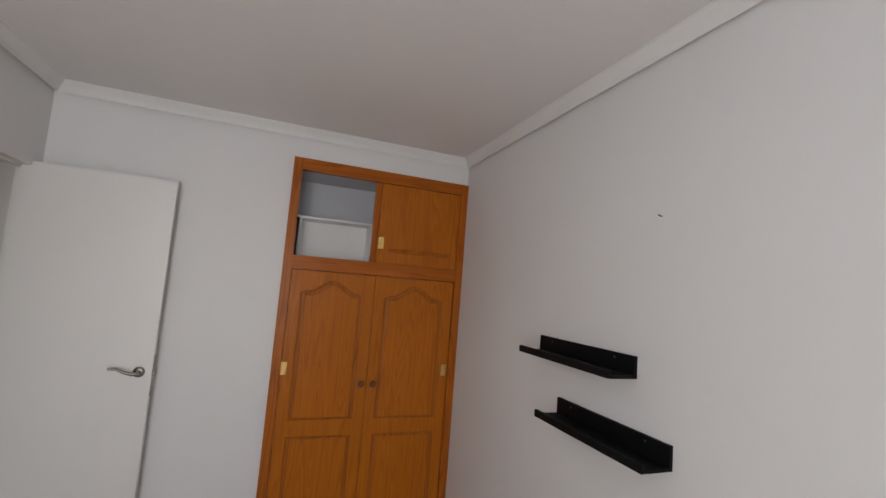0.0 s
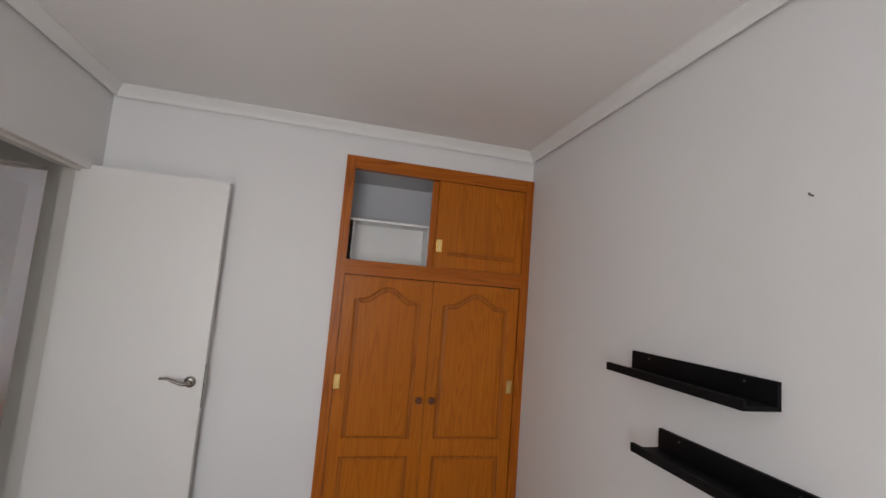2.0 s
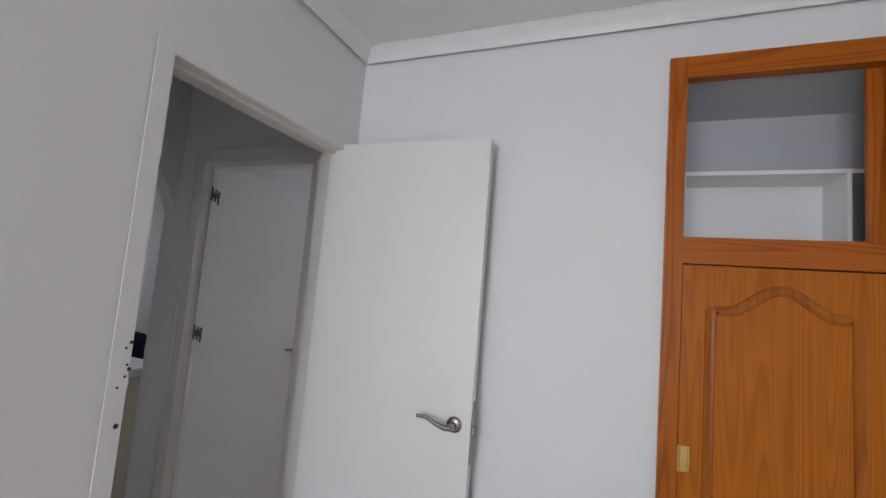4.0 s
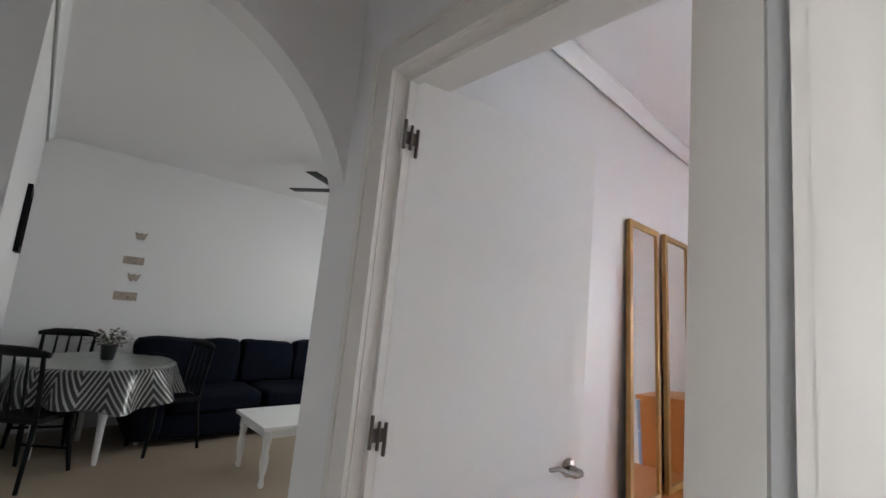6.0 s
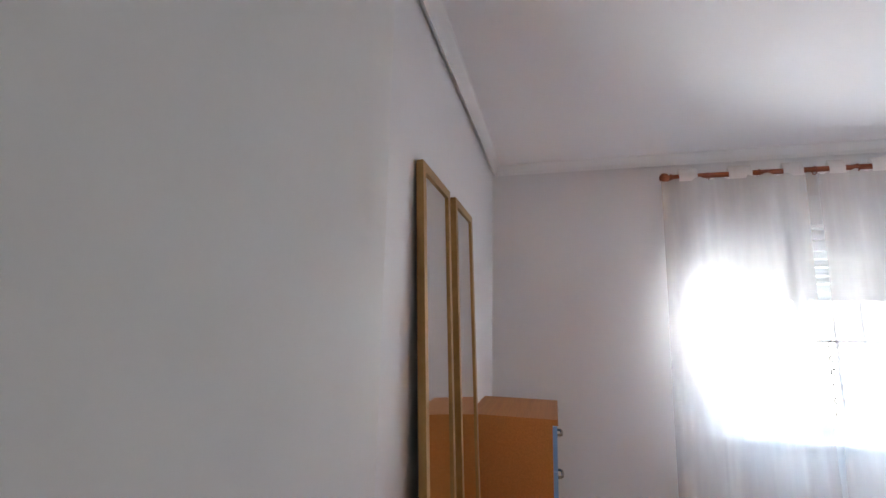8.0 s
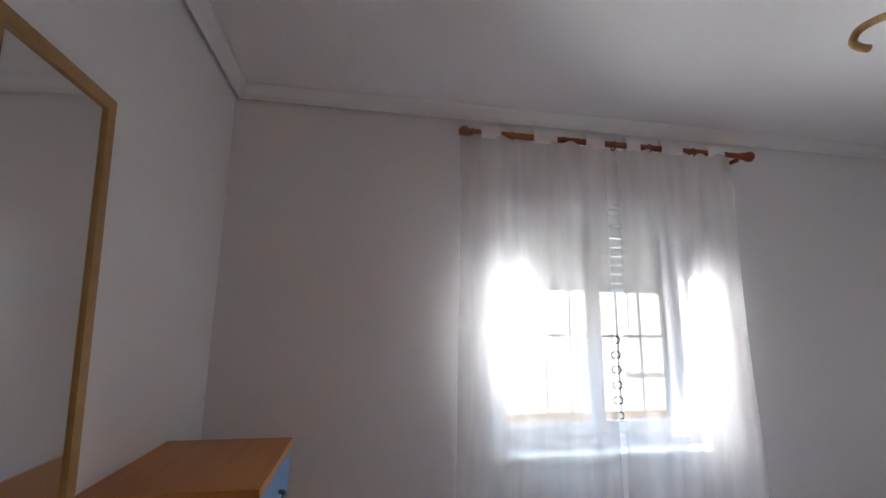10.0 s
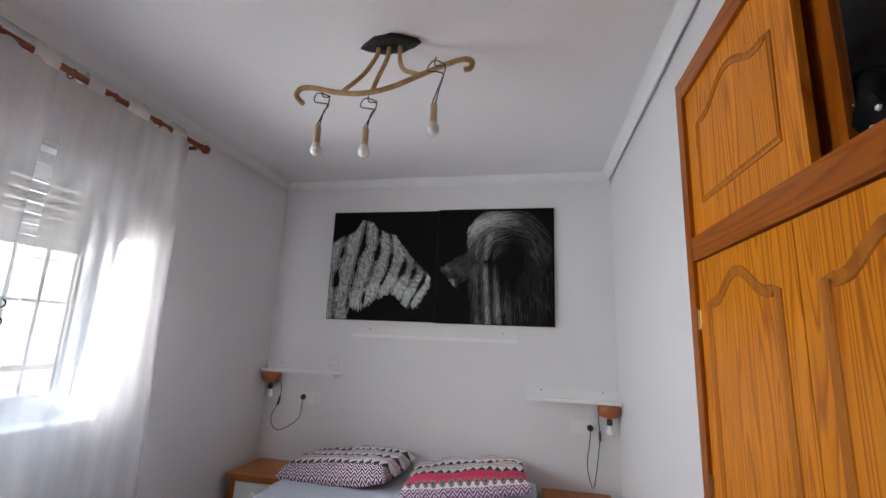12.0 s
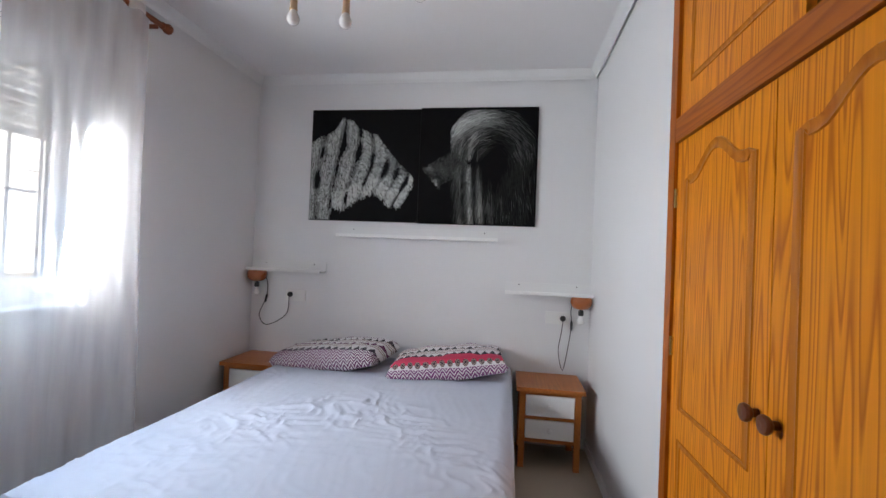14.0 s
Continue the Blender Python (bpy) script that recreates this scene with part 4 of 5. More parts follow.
nightstand("cherry nightstand with two white drawers beside the bed", pose(2.325, 0.735, 0, 0, 0, -90))
nightstand("cherry nightstand with white drawers below the window corner", pose(2.325, 2.635, 0, 0, 0, -90))


def bedside_lamp(label, m, cable, plug):
    """A half-round wooden wall lamp under a ledge, with a bare bulb, a cable with a switch and a plug. Local: y away from the wall."""
    d = thing("wall_lamp", label, "lamp", m, "bedside lamps")
    part("dome", lathe(bmesh.new(), [(0.058, 0.0), (0.066, -0.014), (0.068, -0.032), (0.062, -0.054), (0.046, -0.072), (0.018, -0.080)], 26), TERRA, d, "orange turned wooden dome", smooth=True)
    part("lamp_holder", lathe(bmesh.new(), [(0.009, -0.076), (0.009, -0.084), (0.016, -0.088), (0.017, -0.116), (0.012, -0.120)], 14), PLASTIC, d, smooth=True)
    part("bulb", lathe(bmesh.new(), [(0.010, -0.120), (0.012, -0.131), (0.021, -0.148), (0.022, -0.159), (0.017, -0.172), (0.004, -0.178)], 16), BULB, d, smooth=True)
    part("cable", tube(bmesh.new(), cable, 0.0028, 6), PLASTIC, d, smooth=True)
    k = len(cable) // 4
    a, b = Vector(cable[k]), Vector(cable[k + 1])
    part("inline_switch", tube(bmesh.new(), [a + (b - a) * t for t in (0, 0.1, 0.9, 1)] if (b - a).length > 0.03 else [a, a + (b - a).normalized() * 0.01, a + (b - a).normalized() * 0.05, a + (b - a).normalized() * 0.06], [0.005, 0.008, 0.008, 0.005], 8), PLASTIC, d, smooth=True)
    o = Matrix.Translation(plug) @ Euler((0, radians(-90), 0)).to_matrix().to_4x4()
    part("plug", lathe(bmesh.new(), [(0.019, 0), (0.019, 0.012), (0.014, 0.026), (0.006, 0.032)], 14, o), PLASTIC, d, smooth=True)
    return d


def bez(*p, n=14):
    """A smooth line through points."""
    out, p = [], [Vector(q) for q in p]
    for i in range(len(p) - 1):
        a, b, c, e = p[max(i - 1, 0)], p[i], p[i + 1], p[min(i + 2, len(p) - 1)]
        for k in range(n):
            t = k / n
            out.append(0.5 * (2 * b + (c - a) * t + (2 * a - 5 * b + 4 * c - e) * t * t + (3 * b - a - 3 * c + e) * t ** 3))
    return out + [p[-1]]


LW = XE - 0.062
bedside_lamp("orange wooden wall lamp with bare bulb under a white ledge", pose(LW, 2.78, 1.057), bez((0.02, -0.045, -0.02), (0.05, -0.055, -0.10), (0.045, -0.05, -0.20), (0.03, -0.01, -0.32), (0.0, -0.09, -0.385), (0.02, -0.22, -0.31), (0.03, -0.235, -0.20), (0.02, -0.235, -0.17), n=4), (0.053, -0.235, -0.165))
bedside_lamp("orange wooden wall lamp with bare bulb beside the wardrobe wall", pose(LW, 0.535, 0.984), bez((0.02, 0.05, -0.02), (0.05, 0.055, -0.10), (0.045, 0.05, -0.19), (0.03, 0.07, -0.34), (0.02, 0.10, -0.48), (0.02, 0.13, -0.36), (0.02, 0.115, -0.24), (0.03, 0.105, -0.16), n=4), (0.053, 0.105, -0.15))


def socket(m):
    d = thing("wall_socket", "white double wall socket plate", "socket", m, "bedside sockets")
    part("plate", B(-0.075, 0.075, -0.011, 0, -0.039, 0.039), SOCKET, d, bevel=0.002)
    for x in (-0.036, 0.036):
        part("outlet" if x > 0 else "switch_rocker", lathe(bmesh.new(), [(0.022, 0), (0.022, 0.003), (0.019, 0.0035), (0.018, 0.001)], 20, Matrix.Translation((x, -0.011, 0)) @ Euler((radians(90), 0, 0)).to_matrix().to_4x4()) if x > 0 else B(x - 0.024, x + 0.024, -0.015, -0.0115, -0.026, 0.026), SOCKET, d)
    return d


socket(pose(XE, 2.508, 0.885, 0, 0, -90))
socket(pose(XE, 0.675, 0.835, 0, 0, -90))

# ceiling lamp: leaf-shaped plate, three rope stems, a wavy rope-bound bar, three bare bulbs on wires
cl = thing("ceiling_lamp", "rope-bound ceiling lamp with three bare hanging bulbs", "ceiling lamp", pose(0.89, 1.50, H))
bm = bmesh.new()
out = [(0.0, -0.125), (0.024, -0.092), (0.030, -0.070), (0.050, -0.035), (0.044, 0.0), (0.052, 0.030), (0.030, 0.070), (0.022, 0.092), (0.0, 0.120), (-0.022, 0.085), (-0.040, 0.060), (-0.044, 0.015), (-0.052, -0.020), (-0.036, -0.065), (-0.020, -0.090)]
rows = []
for z, k in ((0, 0.9), (-0.018, 1.0), (-0.024, 0.98), (-0.030, 0.72)):
    rows.append([bm.verts.new((x * k + 0.10, y * k + 0.025, z)) for x, y in out])
for q, s in zip(rows, rows[1:]):
    for i in range(len(out)):
        j = (i + 1) % len(out)
        bm.faces.new((q[i], q[j], s[j], s[i]))
bm.faces.new(rows[-1])
bm.faces.new(rows[0][::-1])
part("ceiling_plate", bm, DARKIRON, cl, "dark iron leaf-shaped plate", bevel=0.002)


def rope(pts, r, name="rope_bar"):
    pts = bez(*pts, n=26)
    return part(name, tube(bmesh.new(), pts, [r * (1 + 0.10 * math.sin(i * 2.4)) for i in range(len(pts))], 10), ROPE, cl, smooth=True)


rope([(0.0, 0.305, -0.300), (0.0, 0.322, -0.285), (0.0, 0.335, -0.262), (0.0, 0.318, -0.240), (0.0, 0.27, -0.242), (0.0, 0.17, -0.268), (0.0, 0.07, -0.278), (0.0, -0.03, -0.262), (0.0, -0.14, -0.222), (0.0, -0.23, -0.190), (0.0, -0.285, -0.178), (0.0, -0.312, -0.190), (0.0, -0.308, -0.214), (0.0, -0.285, -0.218)], 0.0092)
rope([(0.10, 0.070, -0.022), (0.075, 0.066, -0.08), (0.02, 0.088, -0.19), (0, 0.15, -0.262)], 0.0078, "rope_stem")
rope([(0.10, 0.025, -0.022), (0.07, 0.022, -0.10), (0.02, 0.032, -0.21), (0, 0.04, -0.27)], 0.0078, "rope_stem")
rope([(0.10, -0.020, -0.022), (0.075, -0.028, -0.10), (0.02, -0.065, -0.185), (0, -0.13, -0.222)], 0.0078, "rope_stem")
for x, y, zt, zb in ((0.0, 0.235, -0.25, -0.40), (0.015, 0.06, -0.275, -0.41), (-0.055, -0.20, -0.20, -0.375)):
    h = tube(bmesh.new(), bez((x, y, zt), (x + 0.03, y + 0.01, zt - 0.01), (x + 0.01, y - 0.03, zt - 0.025), (x - 0.025, y, zt - 0.03), (x + 0.01, y + 0.03, zt - 0.04), (x + 0.02, y - 0.02, zt - 0.05), (x, y - 0.015, zb + 0.06), (x, y - 0.004, zb + 0.002), n=6), 0.0022, 6)
    tube(h, bez((x, y - 0.03, zt - 0.03), (x, y - 0.03, zt - 0.06), (x, y + 0.006, zb + 0.01), (x, y, zb)), 0.0022, 6)
    part("flex", h, PLASTIC, cl, smooth=True)
    o = Matrix.Translation((x, y, zb))
    part("bulb_holder", lathe(bmesh.new(), [(0.010, 0.004), (0.0115, 0.0), (0.0115, -0.05), (0.013, -0.052), (0.013, -0.058), (0.010, -0.060)], 16, o), CREAM, cl, smooth=True)
    part("bulb", lathe(bmesh.new(), [(0.011, -0.060), (0.013, -0.066), (0.0195, -0.079), (0.0205, -0.087), (0.0185, -0.097), (0.011, -0.105), (0.003, -0.107)], 18, o), BULB, cl, smooth=True)


def mirror(label, m, w, h, f=0.028):
    """A tall mirror in a ribbed gilt frame; local x along the wall, y = 0 its front."""
    d = thing("mirror", label, "mirror", m, "leaning mirrors")
    for x0, x1 in ((0, f), (w - f, w)):
        part("frame_side", B(x0, x1, -0.004, 0.016, 0, h), GOLD, d, bevel=0.004)
    for z0, z1 in ((0, f), (h - f, h)):
        part("frame_end", B(f, w - f, -0.004, 0.016, z0, z1), GOLD, d, bevel=0.004)
    part("mirror_glass", B(f, w - f, 0.002, 0.006, f, h - f), MIRROR, d, "clear mirror glass")
    part("backing", B(0.006, w - 0.006, 0.0165, 0.020, 0.006, h - 0.006), BACKING, d)
    return d


# low melamine desk top under the mirrors and the chest of drawers at its end
DZ = 0.745
desk = thing("desk", "low orange melamine desk along the wall", "desk", pose(XW, 0, 0))
part("desktop", B(0.003, 0.42, 1.20, 2.105, DZ - 0.03, DZ), MELAMINE, desk, bevel=0.003)
part("side_panel", B(0.01, 0.41, 1.21, 1.235, 0, DZ - 0.0305), MELAMINE, desk)
part("back_panel", B(0.003, 0.02, 1.236, 2.10, 0.3, DZ - 0.0305), MELAMINE, desk)
chest = thing("chest_of_drawers", "orange wood chest with blue drawer fronts and silver handles", "chest of drawers", pose(XW, 2.112, 0))
CD, CW, CH = 0.365, 0.44, 1.118
part("body", B(0.004, CD - 0.018, 0, CW, 0.06, CH - 0.024), MELAMINE, chest, bevel=0.002)
part("top", B(0.003, CD + 0.004, -0.004, CW + 0.004, CH - 0.0235, CH), MELAMINE, chest, bevel=0.004)
part("plinth", B(0.02, CD - 0.04, 0.01, CW - 0.01, 0, 0.0595), MELAMINE, chest)
for i in range(6):
    z1 = CH - 0.03 - i * 0.172
    dr = part("drawer", B(CD - 0.0175, CD, 0.004, CW - 0.004, z1 - 0.166, z1), BLUE, chest, "light blue drawer front", bevel=0.003)
    bm = tube(bmesh.new(), bez((CD, CW / 2 - 0.05, z1 - 0.07), (CD + 0.016, CW / 2 - 0.04, z1 - 0.07), (CD + 0.019, CW / 2, z1 - 0.072), (CD + 0.016, CW / 2 + 0.04, z1 - 0.07), (CD, CW / 2 + 0.05, z1 - 0.07), n=5), 0.006, 8)
    part("handle", bm, CHROME, dr, "silver bow handle", smooth=True)
LEAN = math.degrees(math.atan2(0.046, 1.20))
mirror("tall narrow gilt mirror leaning on the wall", pose(XW + 0.068, 1.300, DZ, 0, 0, 90) @ pose(0, 0, 0, -LEAN, 0, 0), 0.315, 1.195)
mirror("tall narrow gilt mirror leaning beside its twin", pose(XW + 0.070, 1.695, DZ, 0, 0, 90) @ pose(0, 0, 0, -LEAN, 0, 0), 0.325, 1.20)

# ---- living room through the arch ----
sofa = thing("sofa", "dark navy blue sofa with loose cushions against the wall", "sofa", pose(XL + 0.06, 0.28, 0))
SL, SD = 2.25, 0.92


def cushion(x0, x1, y0, y1, z0, z1, k=0.02, seed=0.0):
    bm = B(x0, x1, y0, y1, z0, z1)
    bmesh.ops.subdivide_edges(bm, edges=bm.edges, cuts=9, use_grid_fill=True)
    c, s = Vector(((x0 + x1) / 2, (y0 + y1) / 2, (z0 + z1) / 2)), Vector((x1 - x0, y1 - y0, z1 - z0)) / 2
    for v in bm.verts:
        q = Vector([(v.co[i] - c[i]) / s[i] for i in range(3)])
        e = sum(abs(a) ** 6 for a in q) ** (1 / 6)
        q = q / max(1.0, e ** 0.6)
        p = c + Vector([q[i] * s[i] for i in range(3)])
        v.co = p + (p - c).normalized() * (k * noise.noise(p * 5 + Vector((seed, 0, 0))))
    return bm


part("base", cushion(0.0, SD - 0.03, 0.02, SL - 0.02, 0.06, 0.30, 0.02), NAVY, sofa, smooth=True)
part("backrest", cushion(0.0, 0.26, 0.05, SL - 0.05, 0.28, 0.82, 0.03, 2), NAVY, sofa, smooth=True)
for y0 in (0.0, SL - 0.24):
    part("armrest", cushion(0.02, SD, y0, y0 + 0.24, 0.06, 0.62, 0.02, y0), NAVY, sofa, smooth=True)
for i, (y0, y1) in enumerate(((0.02, 1.0), (1.02, 1.62), (1.63, 2.22))):
    part("back_cushion", cushion(0.16, 0.40, y0, y1, 0.46, 0.92, 0.035, 3 + i), NAVY, sofa, smooth=True)
for i, (y0, y1) in enumerate(((0.25, 1.12), (1.13, 2.0))):
    part("seat_cushion", cushion(0.30, SD, y0, y1, 0.29, 0.46, 0.02, 7 + i), NAVY, sofa, smooth=True)
part("throw", cushion(0.36, 0.46, 0.12, 0.62, 0.46, 0.78, 0.06, 11), NAVY, sofa, smooth=True)

TX, TY, TZ = -4.83, 0.02, 0.75
tab = thing("round_table", "round dining table with white turned legs", "table", pose(TX, TY, 0))
part("tabletop", lathe(bmesh.new(), [(0.50, TZ - 0.03), (0.535, TZ - 0.025), (0.54, TZ - 0.006), (0.53, TZ - 0.002)], 48), WHITEFOIL, tab, smooth=True)
for a in (45, 135, 225, 315):
    x, y = 0.36 * math.cos(radians(a - 40)), 0.36 * math.sin(radians(a - 40))
    part("leg", lathe(bmesh.new(), [(0.018, 0), (0.022, 0.03), (0.026, 0.30), (0.034, 0.42), (0.026, 0.46), (0.036, 0.50), (0.036, TZ - 0.031)], 14, Matrix.Translation((x, y, 0))), WHITEFOIL, tab, smooth=True)
tc = thing("tablecloth", "black and white angular print tablecloth draped over the table", "tablecloth", pose(TX, TY, TZ))
bm = bmesh.new()
part_top = [(r, 0.004) for r in (0.02, 0.2, 0.4, 0.53)]
rings = []
n = 96
for j, (r, z) in enumerate(part_top + [(0.555, -0.012), (0.56, -0.05), (0.57, -0.10), (0.58, -0.15), (0.59, -0.20), (0.60, -0.25)]):
    ring = []
    for k in range(n):
        a = 2 * math.pi * k / n
        drop = max(0.0, -z)
        rr = r + drop * 0.26 * math.sin(a * 9 + 1.2 * math.sin(a * 2)) + 0.1 * drop
        ring.append(bm.verts.new((rr * math.cos(a), rr * math.sin(a), z - drop * 0.25 * (0.5 + 0.5 * math.sin(a * 4 + 0.6)))))
    rings.append(ring)
for q, s in zip(rings, rings[1:]):
    for k in range(n):
        bm.faces.new((q[k], q[(k + 1) % n], s[(k + 1) % n], s[k]))
bm.faces.new(rings[0])
part("cloth", bm, CLOTH, tc, smooth=True)
cv = part("clear_cover", lathe(bmesh.new(), [(0.52, 0.005), (0.527, 0.006), (0.527, 0.008), (0.52, 0.009)], 60), paint("frosted_vinyl", (0.42, 0.43, 0.41), 0.22, 0.05, 6, 0.02), tc, "milky vinyl table cover")


def dining_chair(m):
    """A black spindle-backed chair looking to -y."""
    d = thing("dining_chair", "black painted wooden spindle-back dining chair", "chair", m, "chairs round the table")
    part("seat", B(-0.21, 0.21, -0.21, 0.20, 0.43, 0.465), BLACK, d, bevel=0.012)
    for x in (-0.18, 0.18):
        part("leg", tube(bmesh.new(), [(x * 1.08, -0.20, 0), (x, -0.17, 0.22), (x * 0.95, -0.16, 0.43)], [0.013, 0.019, 0.017], 10), BLACK, d, smooth=True)
        part("leg", tube(bmesh.new(), [(x * 1.08, 0.24, 0), (x, 0.18, 0.43)], [0.013, 0.018], 10), BLACK, d, smooth=True)
        part("back_post", tube(bmesh.new(), [(x, 0.18, 0.46), (x * 1.04, 0.21, 0.70), (x * 1.08, 0.25, 0.93)], [0.016, 0.017, 0.013], 10), BLACK, d, smooth=True)
    for x in (-0.09, 0, 0.09):
        part("spindle", tube(bmesh.new(), [(x, 0.19, 0.46), (x, 0.215, 0.70), (x, 0.238, 0.88)], [0.008, 0.011, 0.008], 8), BLACK, d, smooth=True)
    part("crest_rail", tube(bmesh.new(), [(-0.23, 0.235, 0.90), (-0.12, 0.245, 0.915), (0, 0.25, 0.915), (0.12, 0.245, 0.915), (0.23, 0.235, 0.90)], [0.018, 0.034, 0.036, 0.034, 0.018], 10), BLACK, d, smooth=True)
    part("stretcher", tube(bmesh.new(), [(-0.19, -0.19, 0.16), (0.19, -0.19, 0.16)], 0.010, 8), BLACK, d, smooth=True)
    return d


ch = dining_chair(pose(TX - 0.48, TY - 0.27, 0, 0, 0, 75))
copy_thing(ch, pose(TX + 0.12, TY + 0.52, 0, 0, 0, 10))
copy_thing(ch, pose(TX + 0.42, TY - 0.40, 0, 0, 0, 230))

pot = thing("potted_plant", "dry flowers in a black pot on the table", "plant", pose(TX - 0.02, TY + 0.03, TZ + 0.010))
part("pot", lathe(bmesh.new(), [(0.045, 0), (0.050, 0.01), (0.062, 0.11), (0.066, 0.115), (0.066, 0.13), (0.055, 0.13)], 20), PLASTIC, pot, smooth=True)
rnd = random.Random(5)
lv, fl, stm = bmesh.new(), bmesh.new(), bmesh.new()
for i in range(220):
    a, e, r = rnd.uniform(0, 6.28), rnd.uniform(0.1, 1.3), rnd.uniform(0.05, 0.19)
    p = Vector((r * math.cos(a) * math.cos(e), r * math.sin(a) * math.cos(e), 0.13 + 0.75 * r * math.sin(e)))
    d3 = Vector((math.cos(a), math.sin(a), rnd.uniform(-0.4, 0.8))).normalized()
    s3 = d3.cross(Vector((0, 0, 1))).normalized() * rnd.uniform(0.008, 0.016)
    L = rnd.uniform(0.03, 0.06)
    t = lv if i % 3 else fl
    t.faces.new([t.verts.new(q) for q in (p, p + d3 * L * 0.5 + s3, p + d3 * L + Vector((0, 0, -0.006)), p + d3 * L * 0.5 - s3)])
    if i % 12 == 0:
        tube(stm, [(0, 0, 0.12), p * 0.6 + Vector((0, 0, 0.06)), p], 0.002, 5)
tagged(part("leaves", lv, LEAF, pot), kind="stuff")
tagged(part("petals", fl, FLOWER, pot), kind="stuff")
part("stems", stm, LEAF, pot)

ct = thing("coffee_table", "white painted coffee table with turned legs", "table", pose(-3.72, 1.42, 0))
part("tabletop", B(-0.31, 0.31, -0.50, 0.50, 0.425, 0.455), WHITEFOIL, ct, bevel=0.006)
part("apron", box(box(box(B(-0.27, 0.27, -0.46, -0.44, 0.36, 0.4245), -0.27, 0.27, 0.44, 0.46, 0.36, 0.4245), -0.27, -0.25, -0.44, 0.44, 0.36, 0.4245), 0.25, 0.27, -0.44, 0.44, 0.36, 0.4245), WHITEFOIL, ct)
for x in (-0.25, 0.25):
    for y in (-0.44, 0.44):
        part("leg", lathe(bmesh.new(), [(0.018, 0), (0.026, 0.02), (0.016, 0.06), (0.030, 0.15), (0.034, 0.20), (0.022, 0.26), (0.030, 0.29), (0.024, 0.31), (0.033, 0.33), (0.033, 0.424)], 16, Matrix.Translation((x, y, 0))), WHITEFOIL, ct, smooth=True)

# small plaques on the living room wall
k = (XL + 0.211) / (-4.25 + 0.211)
for y, z, w, h, lab in ((0.063, 1.883, 0.12, 0.085, "small winged ornament hung on the wall"), (0.045, 1.685, 0.18, 0.08, "small carved plaque hung on the wall"), (0.067, 1.554, 0.12, 0.085, "small winged ornament hung on the wall"), (0.035, 1.405, 0.20, 0.085, "small carved plaque hung on the wall")):
    yy, zz = -0.419 + (y + 0.419) * k, 1.381 + (z - 1.471) * k
    d = thing("wall_ornament", lab, "ornament", pose(XL, yy, zz, 0, 0, 90), "wall ornaments")
    bm = bmesh.new()
    if w < 0.15:
        q = [bm.verts.new((x * w / 2, -0.012 + 0.006 * (abs(x) > 0.5), zv * h / 2)) for x, zv in ((-1, 1), (-0.4, 0.55), (0, 0.8), (0.4, 0.55), (1, 1), (0.75, -0.2), (0.45, -1), (0, -0.7), (-0.45, -1), (-0.75, -0.2))]
        f = bm.faces.new(q)
        bmesh.ops.extrude_face_region(bm, geom=[f])
        bm.verts.ensure_lookup_table()
        for v in bm.verts[10:]:
            v.co.y = 0
    else:
        box(bm, -w / 2, w / 2, -0.014, 0, -h / 2, h / 2)
        box(bm, -w / 2 + 0.015, w / 2 - 0.015, -0.018, -0.0145, -h / 2 + 0.015, h / 2 - 0.015)
        lathe(bm, [(0.02, 0), (0.016, 0.006), (0.005, 0.010)], 12, Matrix.Translation((0.02, -0.018, 0)) @ Euler((radians(90), 0, 0)).to_matrix().to_4x4())
    part("plaque", bm, STONE, d, bevel=0.002)

pf = thing("framed_picture", "dark framed pale picture on the living room wall", "picture", pose(-4.30, YL, 1.58, 0, 0, 180))
for x0, x1, z0, z1 in ((-0.25, -0.21, 0, 0.46), (0.21, 0.25, 0, 0.46), (-0.21, 0.21, 0, 0.04), (-0.21, 0.21, 0.42, 0.46)):
    part("frame_rail", B(x0, x1, -0.03, -0.002, z0, z1), BLACK, pf, bevel=0.003)
part("print", B(-0.21, 0.21, -0.014, -0.008, 0.04, 0.42), STONE, pf)

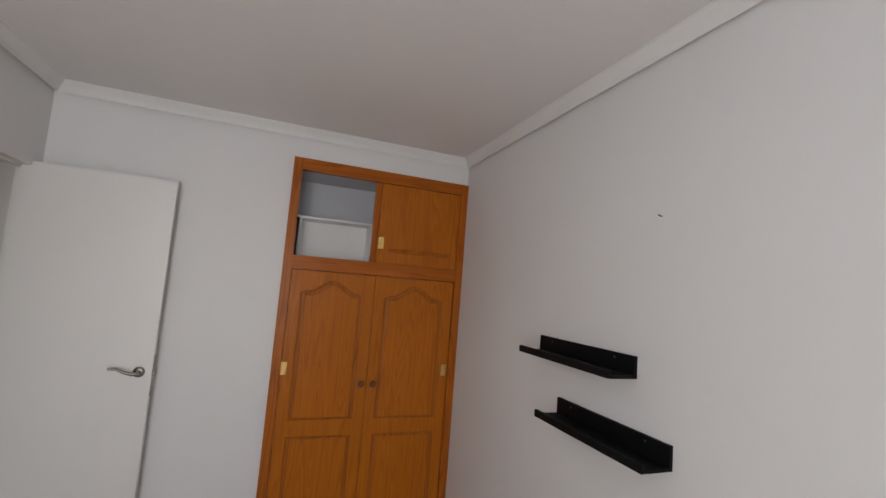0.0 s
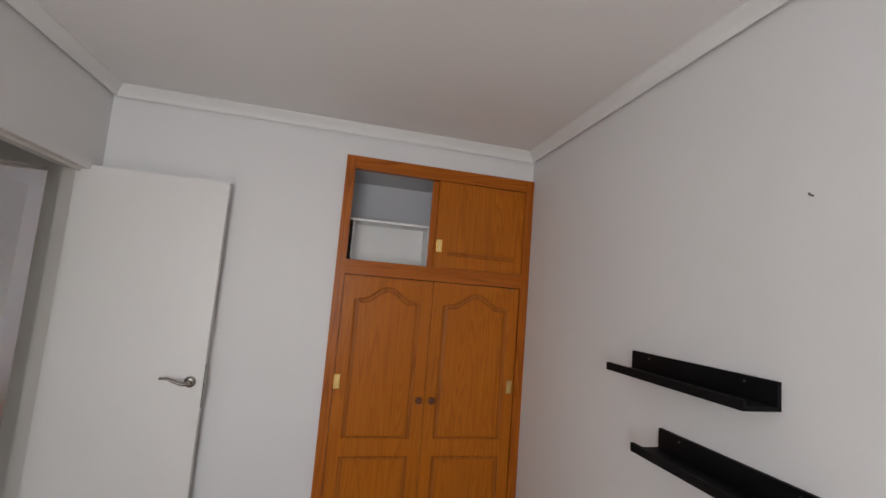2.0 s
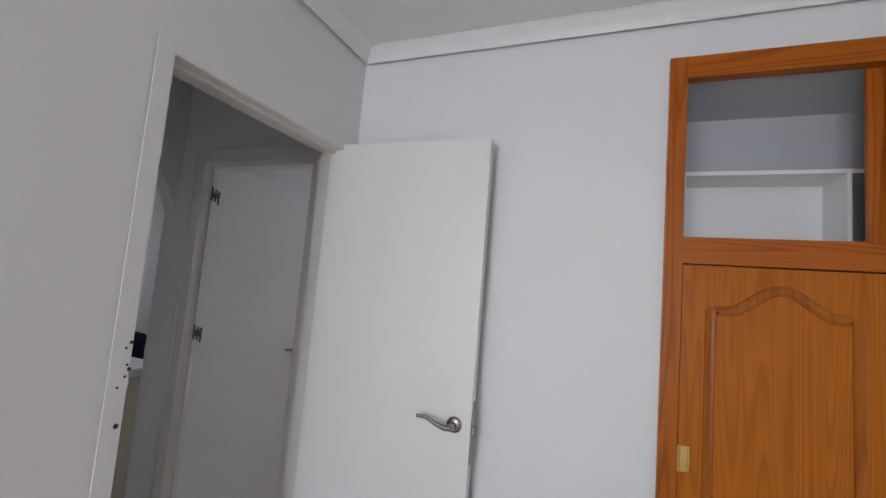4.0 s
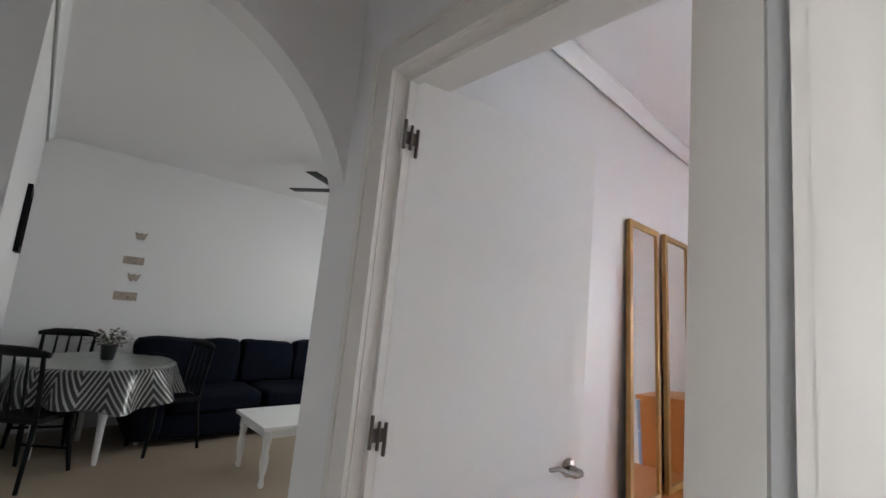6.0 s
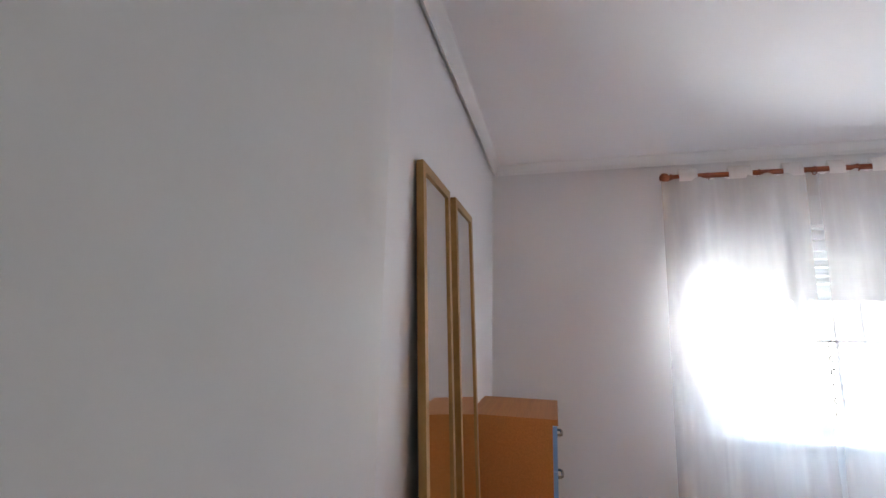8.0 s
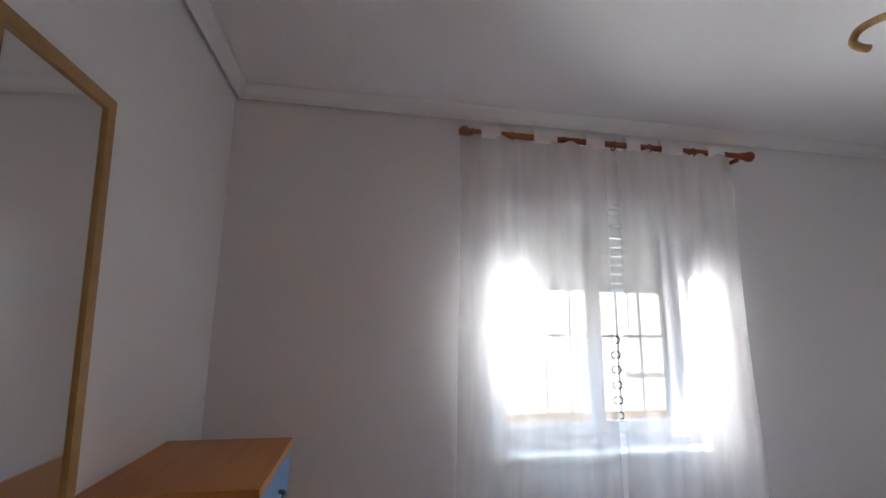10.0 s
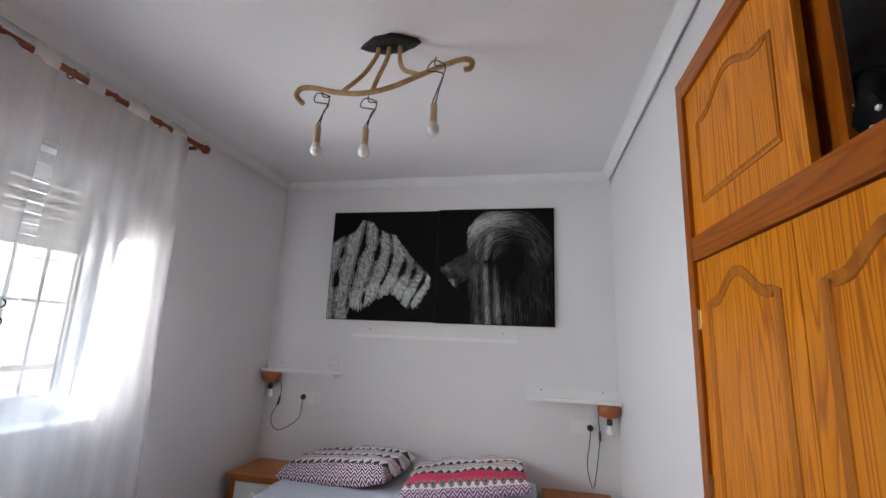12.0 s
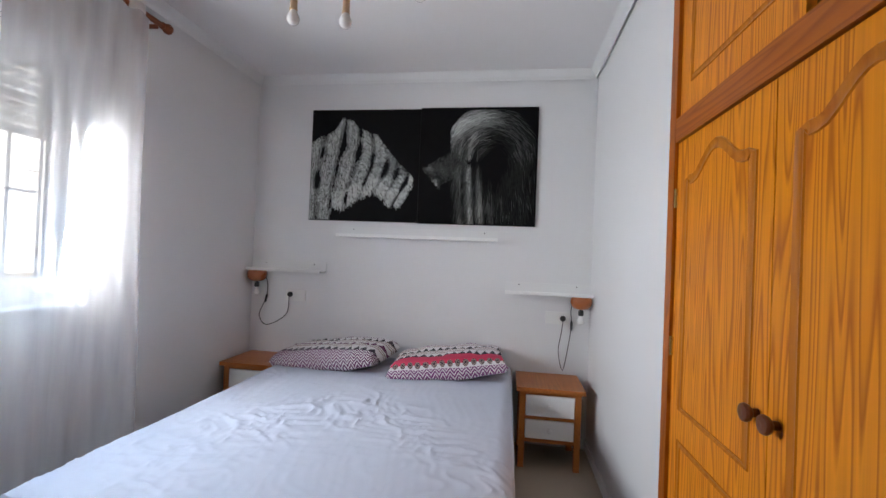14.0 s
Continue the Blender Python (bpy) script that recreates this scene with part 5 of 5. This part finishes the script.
# ceiling fan over the sofa
fan = thing("ceiling_fan", "dark ceiling fan with slim blades", "ceiling fan", pose(-3.85, 1.55, HL))
part("rod", tube(bmesh.new(), [(0, 0, 0), (0, 0, -0.16)], 0.012, 10), DARKIRON, fan, smooth=True)
part("motor", lathe(bmesh.new(), [(0.05, -0.14), (0.10, -0.17), (0.11, -0.21), (0.08, -0.25), (0.05, -0.26)], 24), DARKIRON, fan, smooth=True)
for i in range(4):
    a = radians(-58 + 90 * i)
    bm = B(0.10, 0.58, -0.055, 0.055, -0.205, -0.197)
    bmesh.ops.rotate(bm, verts=bm.verts, matrix=Euler((0, 0, a)).to_matrix())
    part("blade", bm, DARKIRON, fan, bevel=0.003)
part("pull_cord", lathe(tube(bmesh.new(), [(0.04, 0, -0.25), (0.04, 0, -0.48)], 0.002, 6), [(0.004, -0.48), (0.012, -0.50), (0.010, -0.53), (0.003, -0.54)], 10, Matrix.Translation((0.04, 0, 0))), DARKIRON, fan)

# ---- small marks in the small bedroom ----
for x, y, z, rz in ((XE1, -1.607, 1.873, -90), (XE1, -1.56, 0.98, -90)):
    d = thing("wall_nail", "small bent steel nail stuck in the wall", "nail", pose(x, y, z, 0, 0, rz))
    part("shank", tube(bmesh.new(), [(0, 0, 0), (0, -0.012, 0.002), (0.002, -0.016, 0.004)], 0.0022, 8), NAIL, d)
for z, r in ((1.321, 0.0045), (1.309, 0.003), (1.272, 0.003), (1.262, 0.0045), (1.246, 0.003), (1.224, 0.003), (1.14, 0.006)):
    d = thing("screw_hole", "dark screw hole in the white door frame", "screw hole", pose(0.008, -0.822 + 0.010 * math.sin(z * 91), z, 0, 0, 90), "screw holes in the door frame")
    part("plug", lathe(bmesh.new(), [(r, 0), (r, 0.001), (r * 0.5, 0.0012)], 10, Euler((radians(90), 0, 0)).to_matrix().to_4x4()), BACKING, d)
# small bedroom window behind, living room window: both out of view, holding area lamps
for nm, x0, x1, y, z0, z1 in (("window_2", 0.06, 0.96, YS1 - 0.03, 0.9, 2.1), ("window_3", -4.2, -2.6, 3.83, 0.85, 2.15)):
    wd = thing(nm, "white aluminium window", "window", pose(x0, y, z0), kind="structure")
    w, h = x1 - x0, z1 - z0
    for a, b, c, e in ((0, 0.05, 0, h), (w - 0.05, w, 0, h), (w / 2 - 0.03, w / 2 + 0.03, 0.05, h - 0.05), (0.05, w - 0.05, 0, 0.05), (0.05, w - 0.05, h - 0.05, h)):
        part("window_frame", B(a, b, -0.02, 0.03, c, e), ALU, wd)
